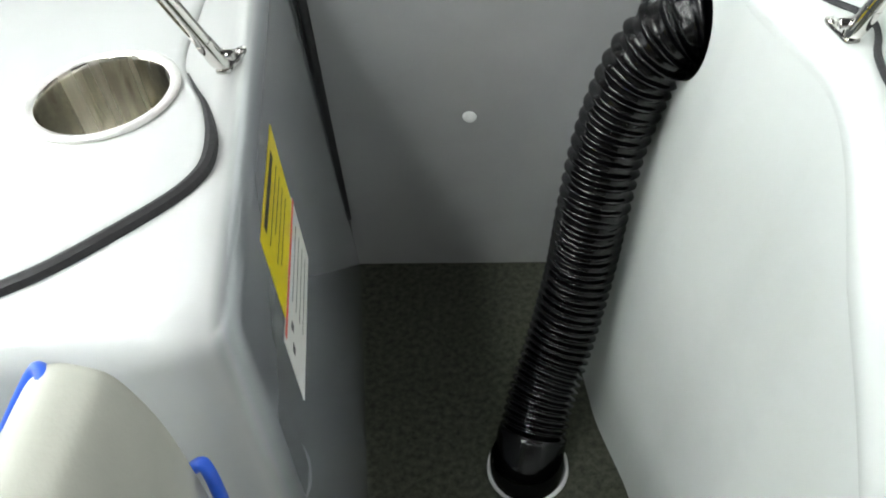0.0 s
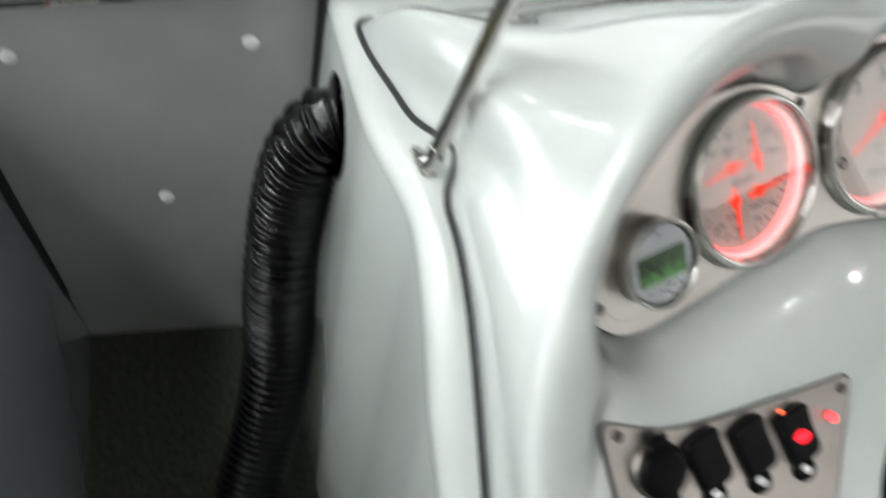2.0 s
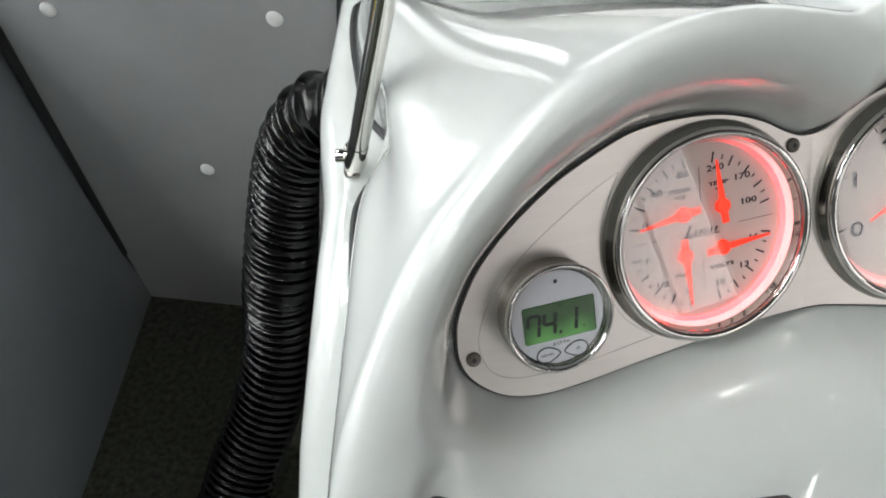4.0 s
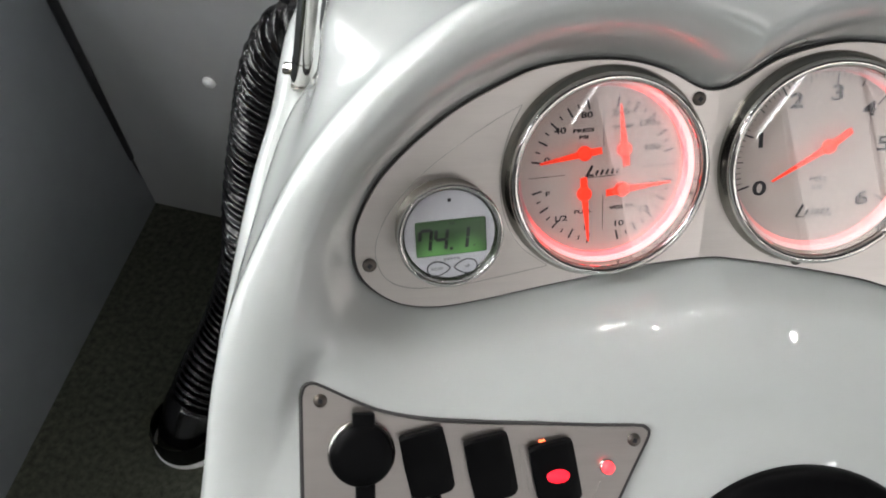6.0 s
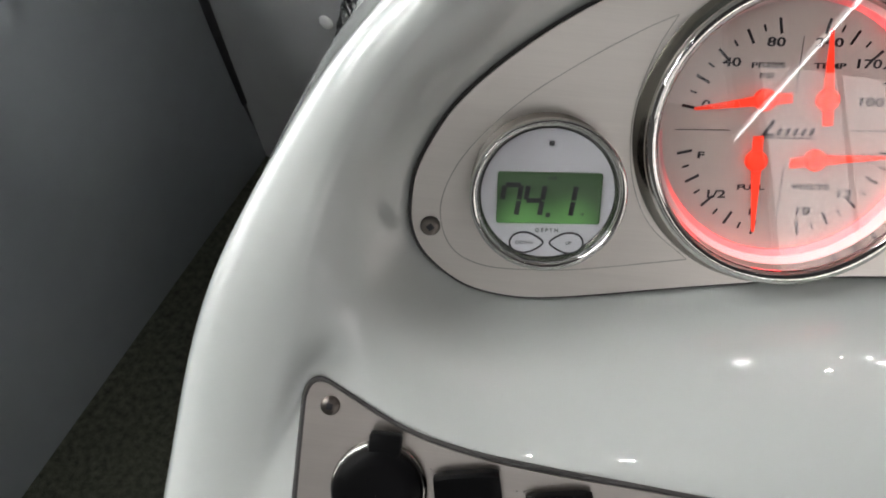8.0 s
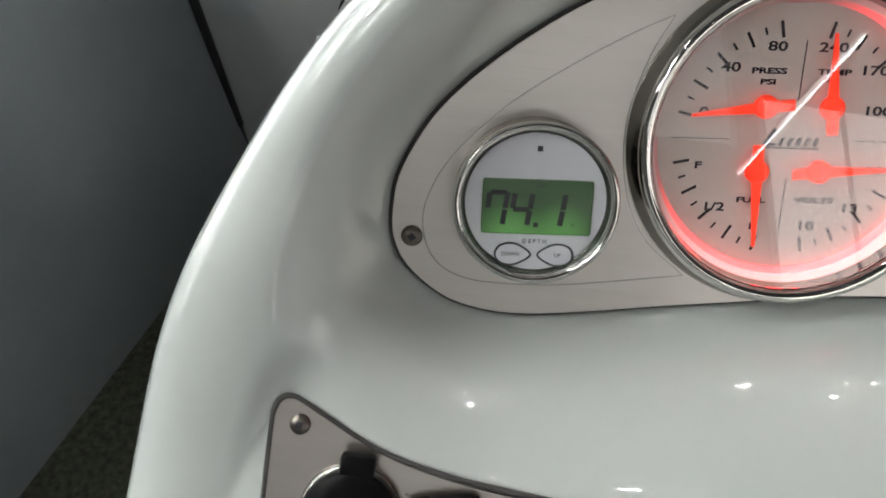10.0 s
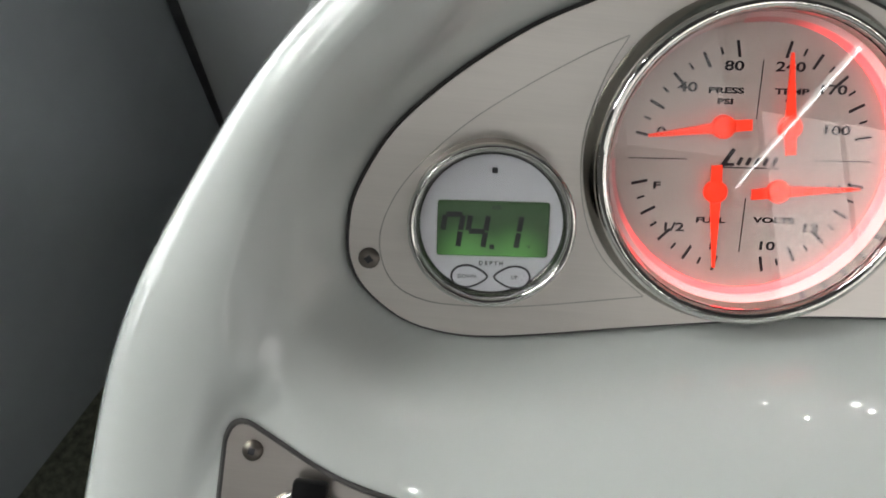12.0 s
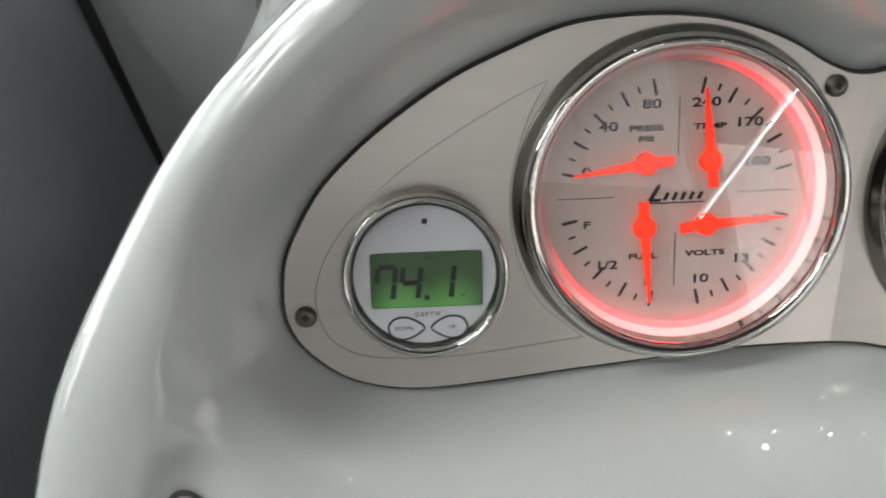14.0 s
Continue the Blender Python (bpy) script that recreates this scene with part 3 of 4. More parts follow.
def wall_x(y, z):
    return 0.236 - 0.155 * y - 0.19 * (0.6 - z) + 0.10 * max(0.0, -0.36 - y) + 0.016 * smooth01((-0.12 - y) / 0.14)


HOLE = Vector((0.0, -0.032, 0.505))
HOLE_R = 0.052
bm = bmesh.new()
rows = []
for i, p in enumerate(SIDE):
    a, b = SIDE[max(0, i - 1)], SIDE[min(len(SIDE) - 1, i + 1)]
    tg = (b - a).normalized()
    out = Vector((0, -tg.z, tg.y))
    if out.z < -0.2 or (abs(out.z) < 0.3 and out.y > 0):
        out = -out
    rad = 0.024
    row = [Vector((0.40, p.y - 0.0, p.z)) - HO, Vector((0.345, p.y, p.z)) - HO]
    inner = p - out * rad
    xe = wall_x(inner.y, inner.z)
    for k in range(9):
        an = math.pi / 2 * k / 8
        q = inner + out * rad * math.cos(an)
        row.append(Vector((xe + rad * (1 - math.sin(an)), q.y, q.z)) - HO)
    rows.append(row)
grid_faces(bm, rows, flip=True)
bmesh.ops.recalc_face_normals(bm, faces=bm.faces)
if sum(f.normal.z for f in bm.faces) < 0:
    bmesh.ops.reverse_faces(bm, faces=bm.faces)
part("rounded_edge", bm, GELCOAT, helm, auto=0)


def side_top(y):
    """The height of the wall's upper end at y, inside the rounded edge."""
    best = 0.576
    for a, b in zip(EDGE, EDGE[1:]):
        if (a.y - y) * (b.y - y) <= 0 and abs(a.y - b.y) > 1e-6:
            return a.z + (b.z - a.z) * (y - a.y) / (b.y - a.y)
    return best


EDGE = []
for i, p in enumerate(SIDE):
    a, b = SIDE[max(0, i - 1)], SIDE[min(len(SIDE) - 1, i + 1)]
    tg = (b - a).normalized()
    out = Vector((0, -tg.z, tg.y))
    if out.z < -0.2 or (abs(out.z) < 0.3 and out.y > 0):
        out = -out
    EDGE.append(p - out * 0.024)
bm = bmesh.new()
ys = [0.16 - 0.006 * i for i in range(int((0.16 + 0.577) / 0.006) + 1)]
rows = []
for y in ys:
    zt = side_top(y)
    n = 64
    col = []
    for j in range(n + 1):
        z = -0.01 + (zt + 0.01) * j / n
        col.append(Vector((wall_x(y, z), y, z)))
    rows.append(col)
vs = grid_faces(bm, rows)
kill = [f for f in bm.faces if (Vector((0, f.calc_center_median().y, f.calc_center_median().z)) - HOLE).length < HOLE_R]
bmesh.ops.delete(bm, geom=kill, context="FACES")
for v in bm.verts:
    if v.is_boundary:
        d = Vector((0, v.co.y, v.co.z)) - HOLE
        if d.length < HOLE_R + 0.012:
            q = HOLE + d.normalized() * HOLE_R
            v.co = Vector((wall_x(q.y, q.z), q.y, q.z))
bmesh.ops.translate(bm, vec=-HO, verts=bm.verts)
bmesh.ops.recalc_face_normals(bm, faces=bm.faces)
if sum(f.normal.x for f in bm.faces) > 0:
    bmesh.ops.reverse_faces(bm, faces=bm.faces)
part("side_wall", bm, GELCOAT, helm, auto=60)
# a cup behind the hose opening, coloured black to stand for the shade inside
bm = bmesh.new()
rows = []
for k in (0.0, 0.02, 0.06):
    rows.append([])
    for i in range(40):
        an = 2 * math.pi * i / 40
        q = HOLE + Vector((0, math.cos(an), math.sin(an))) * HOLE_R
        rows[-1].append(Vector((wall_x(q.y, q.z) + k, q.y, q.z)) - HO)
vs = grid_faces(bm, rows, True)
bm.faces.new(vs[-1])
part("opening_dark", bm, RUBBER, helm, "black cup standing for the dark inside the hose opening")

# ---- the instrument hood: a scooped dash with a rounded lip, laid out in the plane of the instruments ----
FOLD = 0.066


def fold(u):
    return 0.105 * max(0.0, u - FOLD)


PLATE_EDGE = [(-150.4, -38.2), (-148.3, -24.6), (-138.8, -4.5), (-126.4, 11.0), (-110.0, 26.3), (-89.8, 41.5), (-69.8, 52.5), (-49.8, 61.7), (-29.5, 66.0), (-9.0, 67.5),
              (12.1, 66.1), (33, 60.5), (49.5, 52.5), (62, 49.6), (76, 53.5), (98.4, 68.0), (126.3, 77.0), (152.2, 79.1), (180, 75), (205, 62), (223, 42), (232, 15),
              (232, -15), (226, -45), (212, -78), (196, -76), (174.7, -69.9), (132.3, -62.0), (88.0, -55.6), (69.3, -54.8), (28.2, -58.3), (-5.6, -64.1), (-39.3, -69.9), (-73.0, -76.2),
              (-97.8, -79.4), (-115.8, -78.2), (-129.3, -73.7), (-142.8, -63.4), (-149.2, -51.9)]
PLATE_LINE = [Vector((p.x, p.y)) / 1000 for p in catmull([(u, v, 0) for u, v in PLATE_EDGE], 4, True)]


def outside(u, v):
    """The signed distance from the instrument plate's outline, outside positive."""
    p = Vector((u, v))
    best, inside = 1e9, False
    n = len(PLATE_LINE)
    for i in range(n):
        a, b = PLATE_LINE[i], PLATE_LINE[(i + 1) % n]
        ab = b - a
        t = min(1, max(0, (p - a).dot(ab) / max(ab.length_squared, 1e-12)))
        best = min(best, (a + ab * t - p).length_squared)
        if (a.y > v) != (b.y > v) and u < (b.x - a.x) * (v - a.y) / (b.y - a.y) + a.x:
            inside = not inside
    return -math.sqrt(best) if inside else math.sqrt(best)


def lower_plane(u, v):
    """The sloping lower dash that carries the switches."""
    return 0.0484 + 0.0937 * (u + 0.1745) - 0.283 * (v + 0.1109)


LIP = 0.052
# the cove below the instruments: a steep wall, a tight shoulder, then a gentler rise
COVE = [0.0]
for i in range(1000):
    COVE.append(COVE[-1] + 0.0005 * float(np.interp(i * 0.0005, (0, 0.005, 0.010, 0.0165, 0.0215), (1.1, 1.15, 2.3, 2.3, 1.2))))


def dash_height(u, v):
    d = outside(u, v)
    if d < -0.004:
        return -0.022 + fold(u)
    near = float(np.interp(v, (-0.34, -0.26, -0.195, -0.147, -0.095, -0.048, 0.0), (-0.224, -0.218, -0.212, -0.205, -0.196, -0.186, -0.172)))
    lip = LIP - 0.014 * smooth01((-0.055 - v) / 0.06) * smooth01((u - near) / 0.022)
    base = smax(lower_plane(u, v) - 0.0012, lip + fold(u), 0.006)
    low = smooth01((-0.03 - v) / 0.05)
    out = max(d, 0)
    cove = COVE[min(len(COVE) - 1, int(out / 0.0005))]
    k = out / 0.0005 - int(out / 0.0005)
    cove += (COVE[min(len(COVE) - 1, int(out / 0.0005) + 1)] - cove) * k
    rise = -0.004 + 2.1 * (1 - low) * out + low * cove + 6.0 * min(d, 0)
    boss = math.hypot(u - 0.0986, v + 0.2436)
    return smin(base, rise + fold(u), 0.030 - 0.017 * low) + 0.005 * smooth01((0.128 - boss) / 0.034)


CREST = catmull([(u, v, 0) for u, v in ((-0.224, -0.34), (-0.218, -0.26), (-0.212, -0.195), (-0.205, -0.147), (-0.196, -0.095), (-0.186, -0.048), (-0.174, -0.008), (-0.158, 0.024), (-0.134, 0.052),
                (-0.106, 0.077), (-0.078, 0.094), (-0.05, 0.103), (-0.02, 0.107), (0.01, 0.105), (0.035, 0.099), (0.058, 0.094), (0.076, 0.098), (0.095, 0.108), (0.12, 0.117), (0.15, 0.120), (0.19, 0.115),
                (0.22, 0.103), (0.25, 0.078), (0.27, 0.045))], 6)
CREST = resample(CREST, 150)
corner = min(range(len(CREST)), key=lambda i: (CREST[i] - Vector((-0.120, 0.066, 0))).length)
left, top = resample(CREST[:corner + 1], 150), resample(CREST[corner:], 180)
right = resample([Vector((0.285, -0.34, 0)), CREST[-1]], 150)
bottom = resample([left[0], Vector((0.285, -0.34, 0))], 180)
bm = bmesh.new()
rows = []
for j in range(150):
    e = j / 149
    row = []
    for i in range(180):
        x = i / 179
        p = (1 - x) * left[j] + x * right[j] + (1 - e) * bottom[i] + e * top[i] - ((1 - x) * (1 - e) * left[0] + x * (1 - e) * right[0] + (1 - x) * e * left[-1] + x * e * right[-1])
        row.append(Vector((p.x, p.y, dash_height(p.x, p.y))))
    rows.append(row)
grid_faces(bm, [[PLATE @ q - HO for q in r] for r in rows])
shell = bm

# from the lip outwards, rolling over and down to the gasket
BASE = catmull([(0.345, -0.555, 0.30), (0.330, -0.50, 0.378), (0.326, -0.455, 0.430), (0.325, -0.42, 0.465), (0.325, -0.372, 0.514), (0.324, -0.325, 0.560), (0.320, -0.287, 0.589), (0.3155, -0.258, 0.599), (0.317, -0.238, 0.601), (0.3225, -0.222, 0.601),
               (0.3265, -0.204, 0.601), (0.325, -0.191, 0.601), (0.318, -0.179, 0.601), (0.307, -0.167, 0.601), (0.295, -0.1485, 0.601), (0.2828, -0.1128, 0.601), (0.2657, -0.0612, 0.601), (0.2563, -0.020, 0.601), (0.258, -0.006, 0.601), (0.272, 0.001, 0.601), (0.31, -0.002, 0.601), (0.362, 0.0, 0.602), (0.42, 0.006, 0.602),
               (0.48, 0.020, 0.603), (0.54, 0.036, 0.604), (0.62, 0.042, 0.605), (0.72, 0.04, 0.605), (0.84, 0.0, 0.60), (0.92, -0.08, 0.58)], 8)
KEYS_C = [0, 0.07, 0.20, 0.29, 0.36, 0.42, 0.50, 0.60, 0.72, 0.85, 1]
KEYS_B = [0, 0.055, 0.18, 0.27, 0.33, 0.42, 0.50, 0.60, 0.72, 0.84, 1]
base_line = resample(BASE, 400)
lip_line = left + top[1:]
WIDE = [float(np.interp(c.y, (-0.20, -0.16, -0.12, -0.09, -0.06, -0.03, 0.02, 0.06), (1.32, 1.39, 1.46, 1.46, 1.32, 1.0, 0.72, 0.64))) if i < (len(lip_line) - 1) / 2
        else 0.6 + 0.4 * smooth01((i / (len(lip_line) - 1) - 0.5) / 0.2) for i, c in enumerate(lip_line)]
for k in range(60):
    WIDE = [WIDE[0]] + [(a + 2 * b + c) / 4 for a, b, c in zip(WIDE, WIDE[1:], WIDE[2:])] + [WIDE[-1]]
rows = []
for i, c in enumerate(lip_line):
    s = i / (len(lip_line) - 1)
    sb = float(np.interp(s, KEYS_C, KEYS_B))
    b = base_line[min(398, int(sb * 399))].lerp(base_line[min(398, int(sb * 399)) + 1], sb * 399 - min(398, int(sb * 399)))
    a0, a1 = lip_line[max(0, i - 2)], lip_line[min(len(lip_line) - 1, i + 2)]
    tg = (a1 - a0).normalized()
    o = Vector((-tg.y, tg.x, 0))
    w = dash_height(c.x, c.y)
    row = []
    wide = WIDE[i]
    for e, dw in ((0, 0), (0.006, 0.0003), (0.012, -0.0010), (0.0175, -0.0035), (0.0218, -0.0075), (0.0238, -0.0125), (0.0236, -0.0185)):
        row.append(PLATE @ Vector((c.x + o.x * e * wide, c.y + o.y * e * wide, w + dw)))
    p0 = row[-1]
    nn = (PLATE.to_3x3() @ Vector((0, 0, 1))).normalized()
    ll = (b - p0).length
    low = smooth01((-0.25 - b.y) / 0.08)
    valley = 0.0065 * math.exp(-((b - Vector((0.323, -0.204, 0.601))).length / 0.032) ** 2)
    valley_way = (nn + Vector((-0.4, 0, 0.6))).normalized()
    rise = Vector((0.1, -0.75 * low, 1.0 - 0.34 * low)).normalized()
    side_a, side_b = p0 - nn * 0.14 * ll, b + rise * 0.40 * ll + (p0 - b) * 0.04
    top_a, top_b = p0 - nn * 0.32 * ll, b + (p0 - b) * 0.16 + Vector((0, 0, 0.02 * ll))
    mix = smooth01((s - 0.42) / 0.13)
    c1, c2 = side_a.lerp(top_a, mix), side_b.lerp(top_b, mix)
    for k in range(1, 15):
        t = k / 14
        q = (1 - t) ** 3 * p0 + 3 * (1 - t) ** 2 * t * c1 + 3 * (1 - t) * t * t * c2 + t ** 3 * b
        row.append(q - valley_way * valley * smooth01(t / 0.55) * (1 - 0.5 * smooth01((t - 0.7) / 0.3)))
    rows.append([q - HO for q in row])
last = len(rows[0]) - 1
for k in range(40):
    rows = [rows[0]] + [[q if j < 2 or j == last else q.lerp((a[j] + c[j]) / 2, 0.5 if j > 3 else 0.25) for j, q in enumerate(b)] for a, b, c in zip(rows, rows[1:], rows[2:])] + [rows[-1]]
# a soft bend runs from the gasket's kink across to the lip
BEND_A, BEND_B = Vector((0.333, -0.226, 0.655)) - HO, Vector((0.428, -0.332, 0.722)) - HO
bend_way = (BEND_B - BEND_A).normalized()
bend_out = Vector((-0.42, -0.28, 0.86))
bend_side = bend_out.cross(bend_way).normalized()
for row in rows:
    for j, q in enumerate(row):
        s = (q - BEND_A).dot(bend_way) / (BEND_B - BEND_A).length
        far = (q - BEND_A).dot(bend_side)
        if 2 < j < last and abs(far) < 0.08:
            fade = smooth01((s + 0.05) / 0.35) * (1 - smooth01((s - 0.62) / 0.36))
            row[j] = q + bend_out * 0.0042 * fade * math.exp(-(far / 0.015) ** 2)
grid_faces(shell, rows)
bmesh.ops.remove_doubles(shell, verts=shell.verts, dist=0.00006)
bmesh.ops.recalc_face_normals(shell, faces=shell.faces)
if sum(f.normal.z for f in shell.faces) < 0:
    bmesh.ops.reverse_faces(shell, faces=shell.faces)
part("dash_shell", shell, GELCOAT, helm, "scooped glossy dash moulding with a thick rounded lip", auto=0)
gl = resample([p for p in BASE], 160)
part("gasket", tube([p - HO + Vector((-0.002, 0, 0.0004)) for p in gl], [0.0029 - 0.0018 * smooth01((p.y + 0.012) / 0.012) * smooth01((p.x - 0.262) / 0.012) for p in gl], 8), RUBBER, helm, "thin black rubber edge gasket")
# the deck behind the hood
bm = bmesh.new()
grid_faces(bm, [[Vector((0.36 + 0.8 * i / 12, y, z)) - HO for i in range(13)] for y, z in ((-0.05, 0.590), (0.0, 0.596), (0.05, 0.598), (0.16, 0.600))])
part("deck_top", bm, GELCOAT, helm)

# ---- windshield ----
ws = thing("windshield", Matrix.Translation((0, 0.05, 0.6)), "low windshield in a black aluminium frame", "windshield")
WO = Vector((0, 0.05, 0.6))


def rail(name, a, b, size, label=""):
    a, b = Vector(a), Vector(b)
    d = b - a
    rot = d.to_track_quat("X", "Z").to_matrix().to_4x4()
    return part(name, box((d.length, size[0], size[1]), (a + b) / 2 - WO, 0.004, 3, turn=rot), BLACK_PLASTIC, ws, label)


rail("sill_rail", (-0.62, 0.062, 0.638), (0.285, 0.058, 0.626), (0.028, 0.024), "black sill rail")
rail("sill_rail", (0.285, 0.066, 0.618), (0.95, 0.050, 0.612), (0.026, 0.024), "black sill rail")
rail("post", (0.285, 0.060, 0.615), (0.335, 0.02, 0.78), (0.022, 0.026))
rail("post", (-0.24, 0.062, 0.625), (-0.29, 0.02, 0.78), (0.022, 0.026))
part("trim_strip", box((0.46, 0.004, 0.004), Vector((0.02, 0.045, 0.612)) - WO), CHROME, ws, "thin bright trim under the rail")
part("hinge", tube([Vector((0.272, 0.052, 0.622)) - WO, Vector((0.300, 0.050, 0.624)) - WO], 0.009, 12), BLACK_PLASTIC, ws)
b2 = box((0.52, 0.005, 0.15), Vector((0.02, 0.035, 0.715)) - WO, turn=Matrix.Rotation(radians(14), 4, "X"))
pane = part("pane", b2, PANE, ws, "clear glass pane", smooth=False)
pane.visible_shadow = False

# ---- the bow beyond the windshield ----
tagged(part("bow_floor", prism([(-0.85, 0.232), (1.05, 0.232), (0.95, 0.9), (0.70, 1.5), (0.45, 1.85), (-0.25, 1.85), (-0.50, 1.5), (-0.75, 0.9)], -0.035, -0.005), CARPET, smooth=False), "dark carpet in the open bow", kind="structure")


def bow_cushion(x, y, z, sx, sy, sz, rz, label):
    t = thing("bow_cushion", pose(x, y, z, 0, 0, rz), label, "cushion", "cushions of the bow")
    part("pad", box((sx, sy, sz), (0, 0, sz / 2), 0.04, 5), VINYL_WHITE, t)
    part("piping", tube(catmull([(sx * a * 0.46, sy * b * 0.46, sz * 0.93) for a, b in ((-1, -1), (0, -1.05), (1, -1), (1.03, 0), (1, 1), (0, 1.05), (-1, 1), (-1.03, 0))], 5, True), 0.005, 8, closed=True), VINYL, t)


VINYL_WHITE = vary(mat_base("white_marine_vinyl", (0.70, 0.68, 0.66), 0.45), 40, 0.05, 0.0008, 200)
bow_cushion(-0.42, 0.75, 0.0, 0.42, 1.05, 0.36, 8, "white vinyl bow seat cushion with grey piping")
bow_cushion(0.48, 0.75, 0.0, 0.42, 1.05, 0.36, -8, "white vinyl bow seat cushion with grey piping")
bow_cushion(0.03, 1.02, 0.0, 0.38, 0.50, 0.38, 0, "white vinyl filler cushion between the bow seats")
bow_cushion(0.03, 1.55, 0.0, 0.8, 0.45, 0.40, 0, "white vinyl bow seat cushion at the stem")

# ---- corrugated hose ----
hose = thing("air_hose", Matrix.Translation((0.057, -0.21, 0)), "glossy black corrugated air duct hose from console to floor", "hose")
HP = Vector((0.057, -0.21, 0))
line = resample(catmull([(0.280, -0.024, 0.498), (0.250, -0.027, 0.510), (0.222, -0.030, 0.508), (0.196, -0.030, 0.484), (0.174, -0.031, 0.440), (0.152, -0.038, 0.366), (0.137, -0.057, 0.294), (0.123, -0.073, 0.209),
                (0.100, -0.109, 0.130), (0.0755, -0.153, 0.075), (0.0615, -0.190, 0.033), (0.056, -0.210, 0.003)], 10), 760)
length = sum((b - a).length for a, b in zip(line, line[1:]))
bm = bmesh.new()
rows, side, run, turns = [], None, 0.0, 0.0
for i, p in enumerate(line):
    a, b = line[max(0, i - 1)], line[min(len(line) - 1, i + 1)]
    t = (b - a).normalized()
    if i:
        step = (p - line[i - 1]).length
        run += step
        turns += step / float(np.interp(run / length, (0, 0.25, 0.5, 0.8, 1), (0.0165, 0.0158, 0.0138, 0.0096, 0.0090)))
    side = t.orthogonal().normalized() if side is None else (side - t * side.dot(t)).normalized()
    up = t.cross(side)
    row = []
    cuff = smooth01((run - (length - 0.055)) / 0.012)
    slack = 1 - 0.65 * smooth01((run / length - 0.25) / 0.4)
    for j in range(40):
        an = 2 * math.pi * j / 40
        ph = (turns + j / 40) % 1.0
        rib = math.exp(-((ph - 0.5) / 0.17) ** 2)
        wr = noise.noise(Vector((run * 90, math.cos(an) * 4, math.sin(an) * 4))) * 0.0016 * slack * (1 - rib)
        r = (0.0338 + 0.0074 * rib + wr) * (1 - cuff) + 0.0425 * cuff
        row.append(p + side * r * math.cos(an) + up * r * math.sin(an) - HP)
    rows.append(row)
grid_faces(bm, rows, True)
bmesh.ops.recalc_face_normals(bm, faces=bm.faces)
part("corrugated_tube", bm, HOSE, hose, auto=0)
part("cuff", lathe([(0.0452, 0.0), (0.0455, 0.014), (0.0448, 0.030), (0.0425, 0.036)], 40, at=(-0.001, -0.003, 0.002)), HOSE, hose, "smooth black end cuff")
ring = thing("floor_flange", Matrix.Translation((0.0565, -0.2085, 0.0)), "white plastic ring round the hose on the carpet", "flange")
part("ring", lathe([(0.0462, 0.0), (0.0462, 0.006), (0.0470, 0.0080), (0.0485, 0.0086), (0.0499, 0.0072), (0.0503, 0.0)], 48), WHITE_PLASTIC, ring)

# ---- the instrument plate ----
holder = thing("instrument_plate", PLATE, "brushed aluminium instrument plate with an engraved outline", "instrument plate")
BIG, SMALL, SPEED = (-0.001, 0.001), (-0.0973, -0.0294), (0.1365, 0.0078)
def clip_line(side):
    """The plate's outline on one side of its fold."""
    out = []
    n = len(PLATE_LINE)
    for i in range(n):
        a, b = PLATE_LINE[i], PLATE_LINE[(i + 1) % n]
        if (a.x - FOLD) * side >= 0:
            out.append((a.x, a.y))
        if (a.x - FOLD) * (b.x - FOLD) < 0:
            k = (FOLD - a.x) / (b.x - a.x)
            out.append((FOLD, a.y + (b.y - a.y) * k))
    return out


for side, holes in ((-1, [(*BIG, 0.0560), (*SMALL, 0.0285)]), (1, [(*SPEED, 0.0580)])):
    for nm, z0, z1, mt, lb in (("plate", -0.0012, 0.0014, BRUSHED, "brushed wing of the folded plate"), ("backing", -0.0035, -0.0014, RUBBER, "black backing gasket")):
        bm = sheet(clip_line(side), z0, z1, holes)
        for v in bm.verts:
            v.co.z += fold(v.co.x)
        part(nm, bm, mt, holder, lb, smooth=False)


rim_line = [Vector((p.x, p.y, 0)) for p in PLATE_LINE]
rim_out = []
for i, p in enumerate(rim_line):
    d = (rim_line[(i + 1) % len(rim_line)] - rim_line[i - 1]).normalized()
    q = p + Vector((-d.y, d.x, 0)) * 0.0007
    rim_out.append(Vector((q.x, q.y, -0.0006 + fold(q.x))))
part("gasket_and_rim_shade", tube(rim_out, 0.0008, 8, closed=True), EDGE_GREY, holder, "thin dark bead for the shade round the plate's edge")


def engraved(points, closed=False):
    pts = catmull([(u / 1000, v / 1000, 0) for u, v in points], 8, closed)
    return tube([Vector((p.x, p.y, 0.0013 + fold(p.x))) for p in pts], 0.00034, 6, flat=0.6)


part("engraved_line", engraved([(-55.0, 42.4), (-68.6, 34.8), (-88.9, 21.2), (-109.4, 5.2), (-126.0, -12.7), (-135.4, -28.6), (-138.5, -44.6), (-132.5, -59.7), (-118.3, -66.6), (-95, -66.6), (-73.7, -64.0), (-33.6, -56.1)]), GROOVE, holder, "fine engraved outline")
part("engraved_line", engraved([(-55.0, 42.4), (-61.5, 27.0), (-66.0, 3.0), (-62.5, -22.0), (-52, -42), (-33.6, -56.1)]), GROOVE, holder, "fine engraved outline")


def screw_at(parent, m, r=0.0042):
    h = part("screw", lathe([(r, 0.0), (r, 0.0010), (r * 0.86, 0.0019), (r * 0.5, 0.0023), (0.0001, 0.0024)], 24), SCREW, parent, "dark steel socket screw")
    h.matrix_local = m
    k = part("socket", box((r * 0.62, r * 0.62, 0.0012), (0, 0, 0.0019), 0.0001, 1), INK, h)
    return h


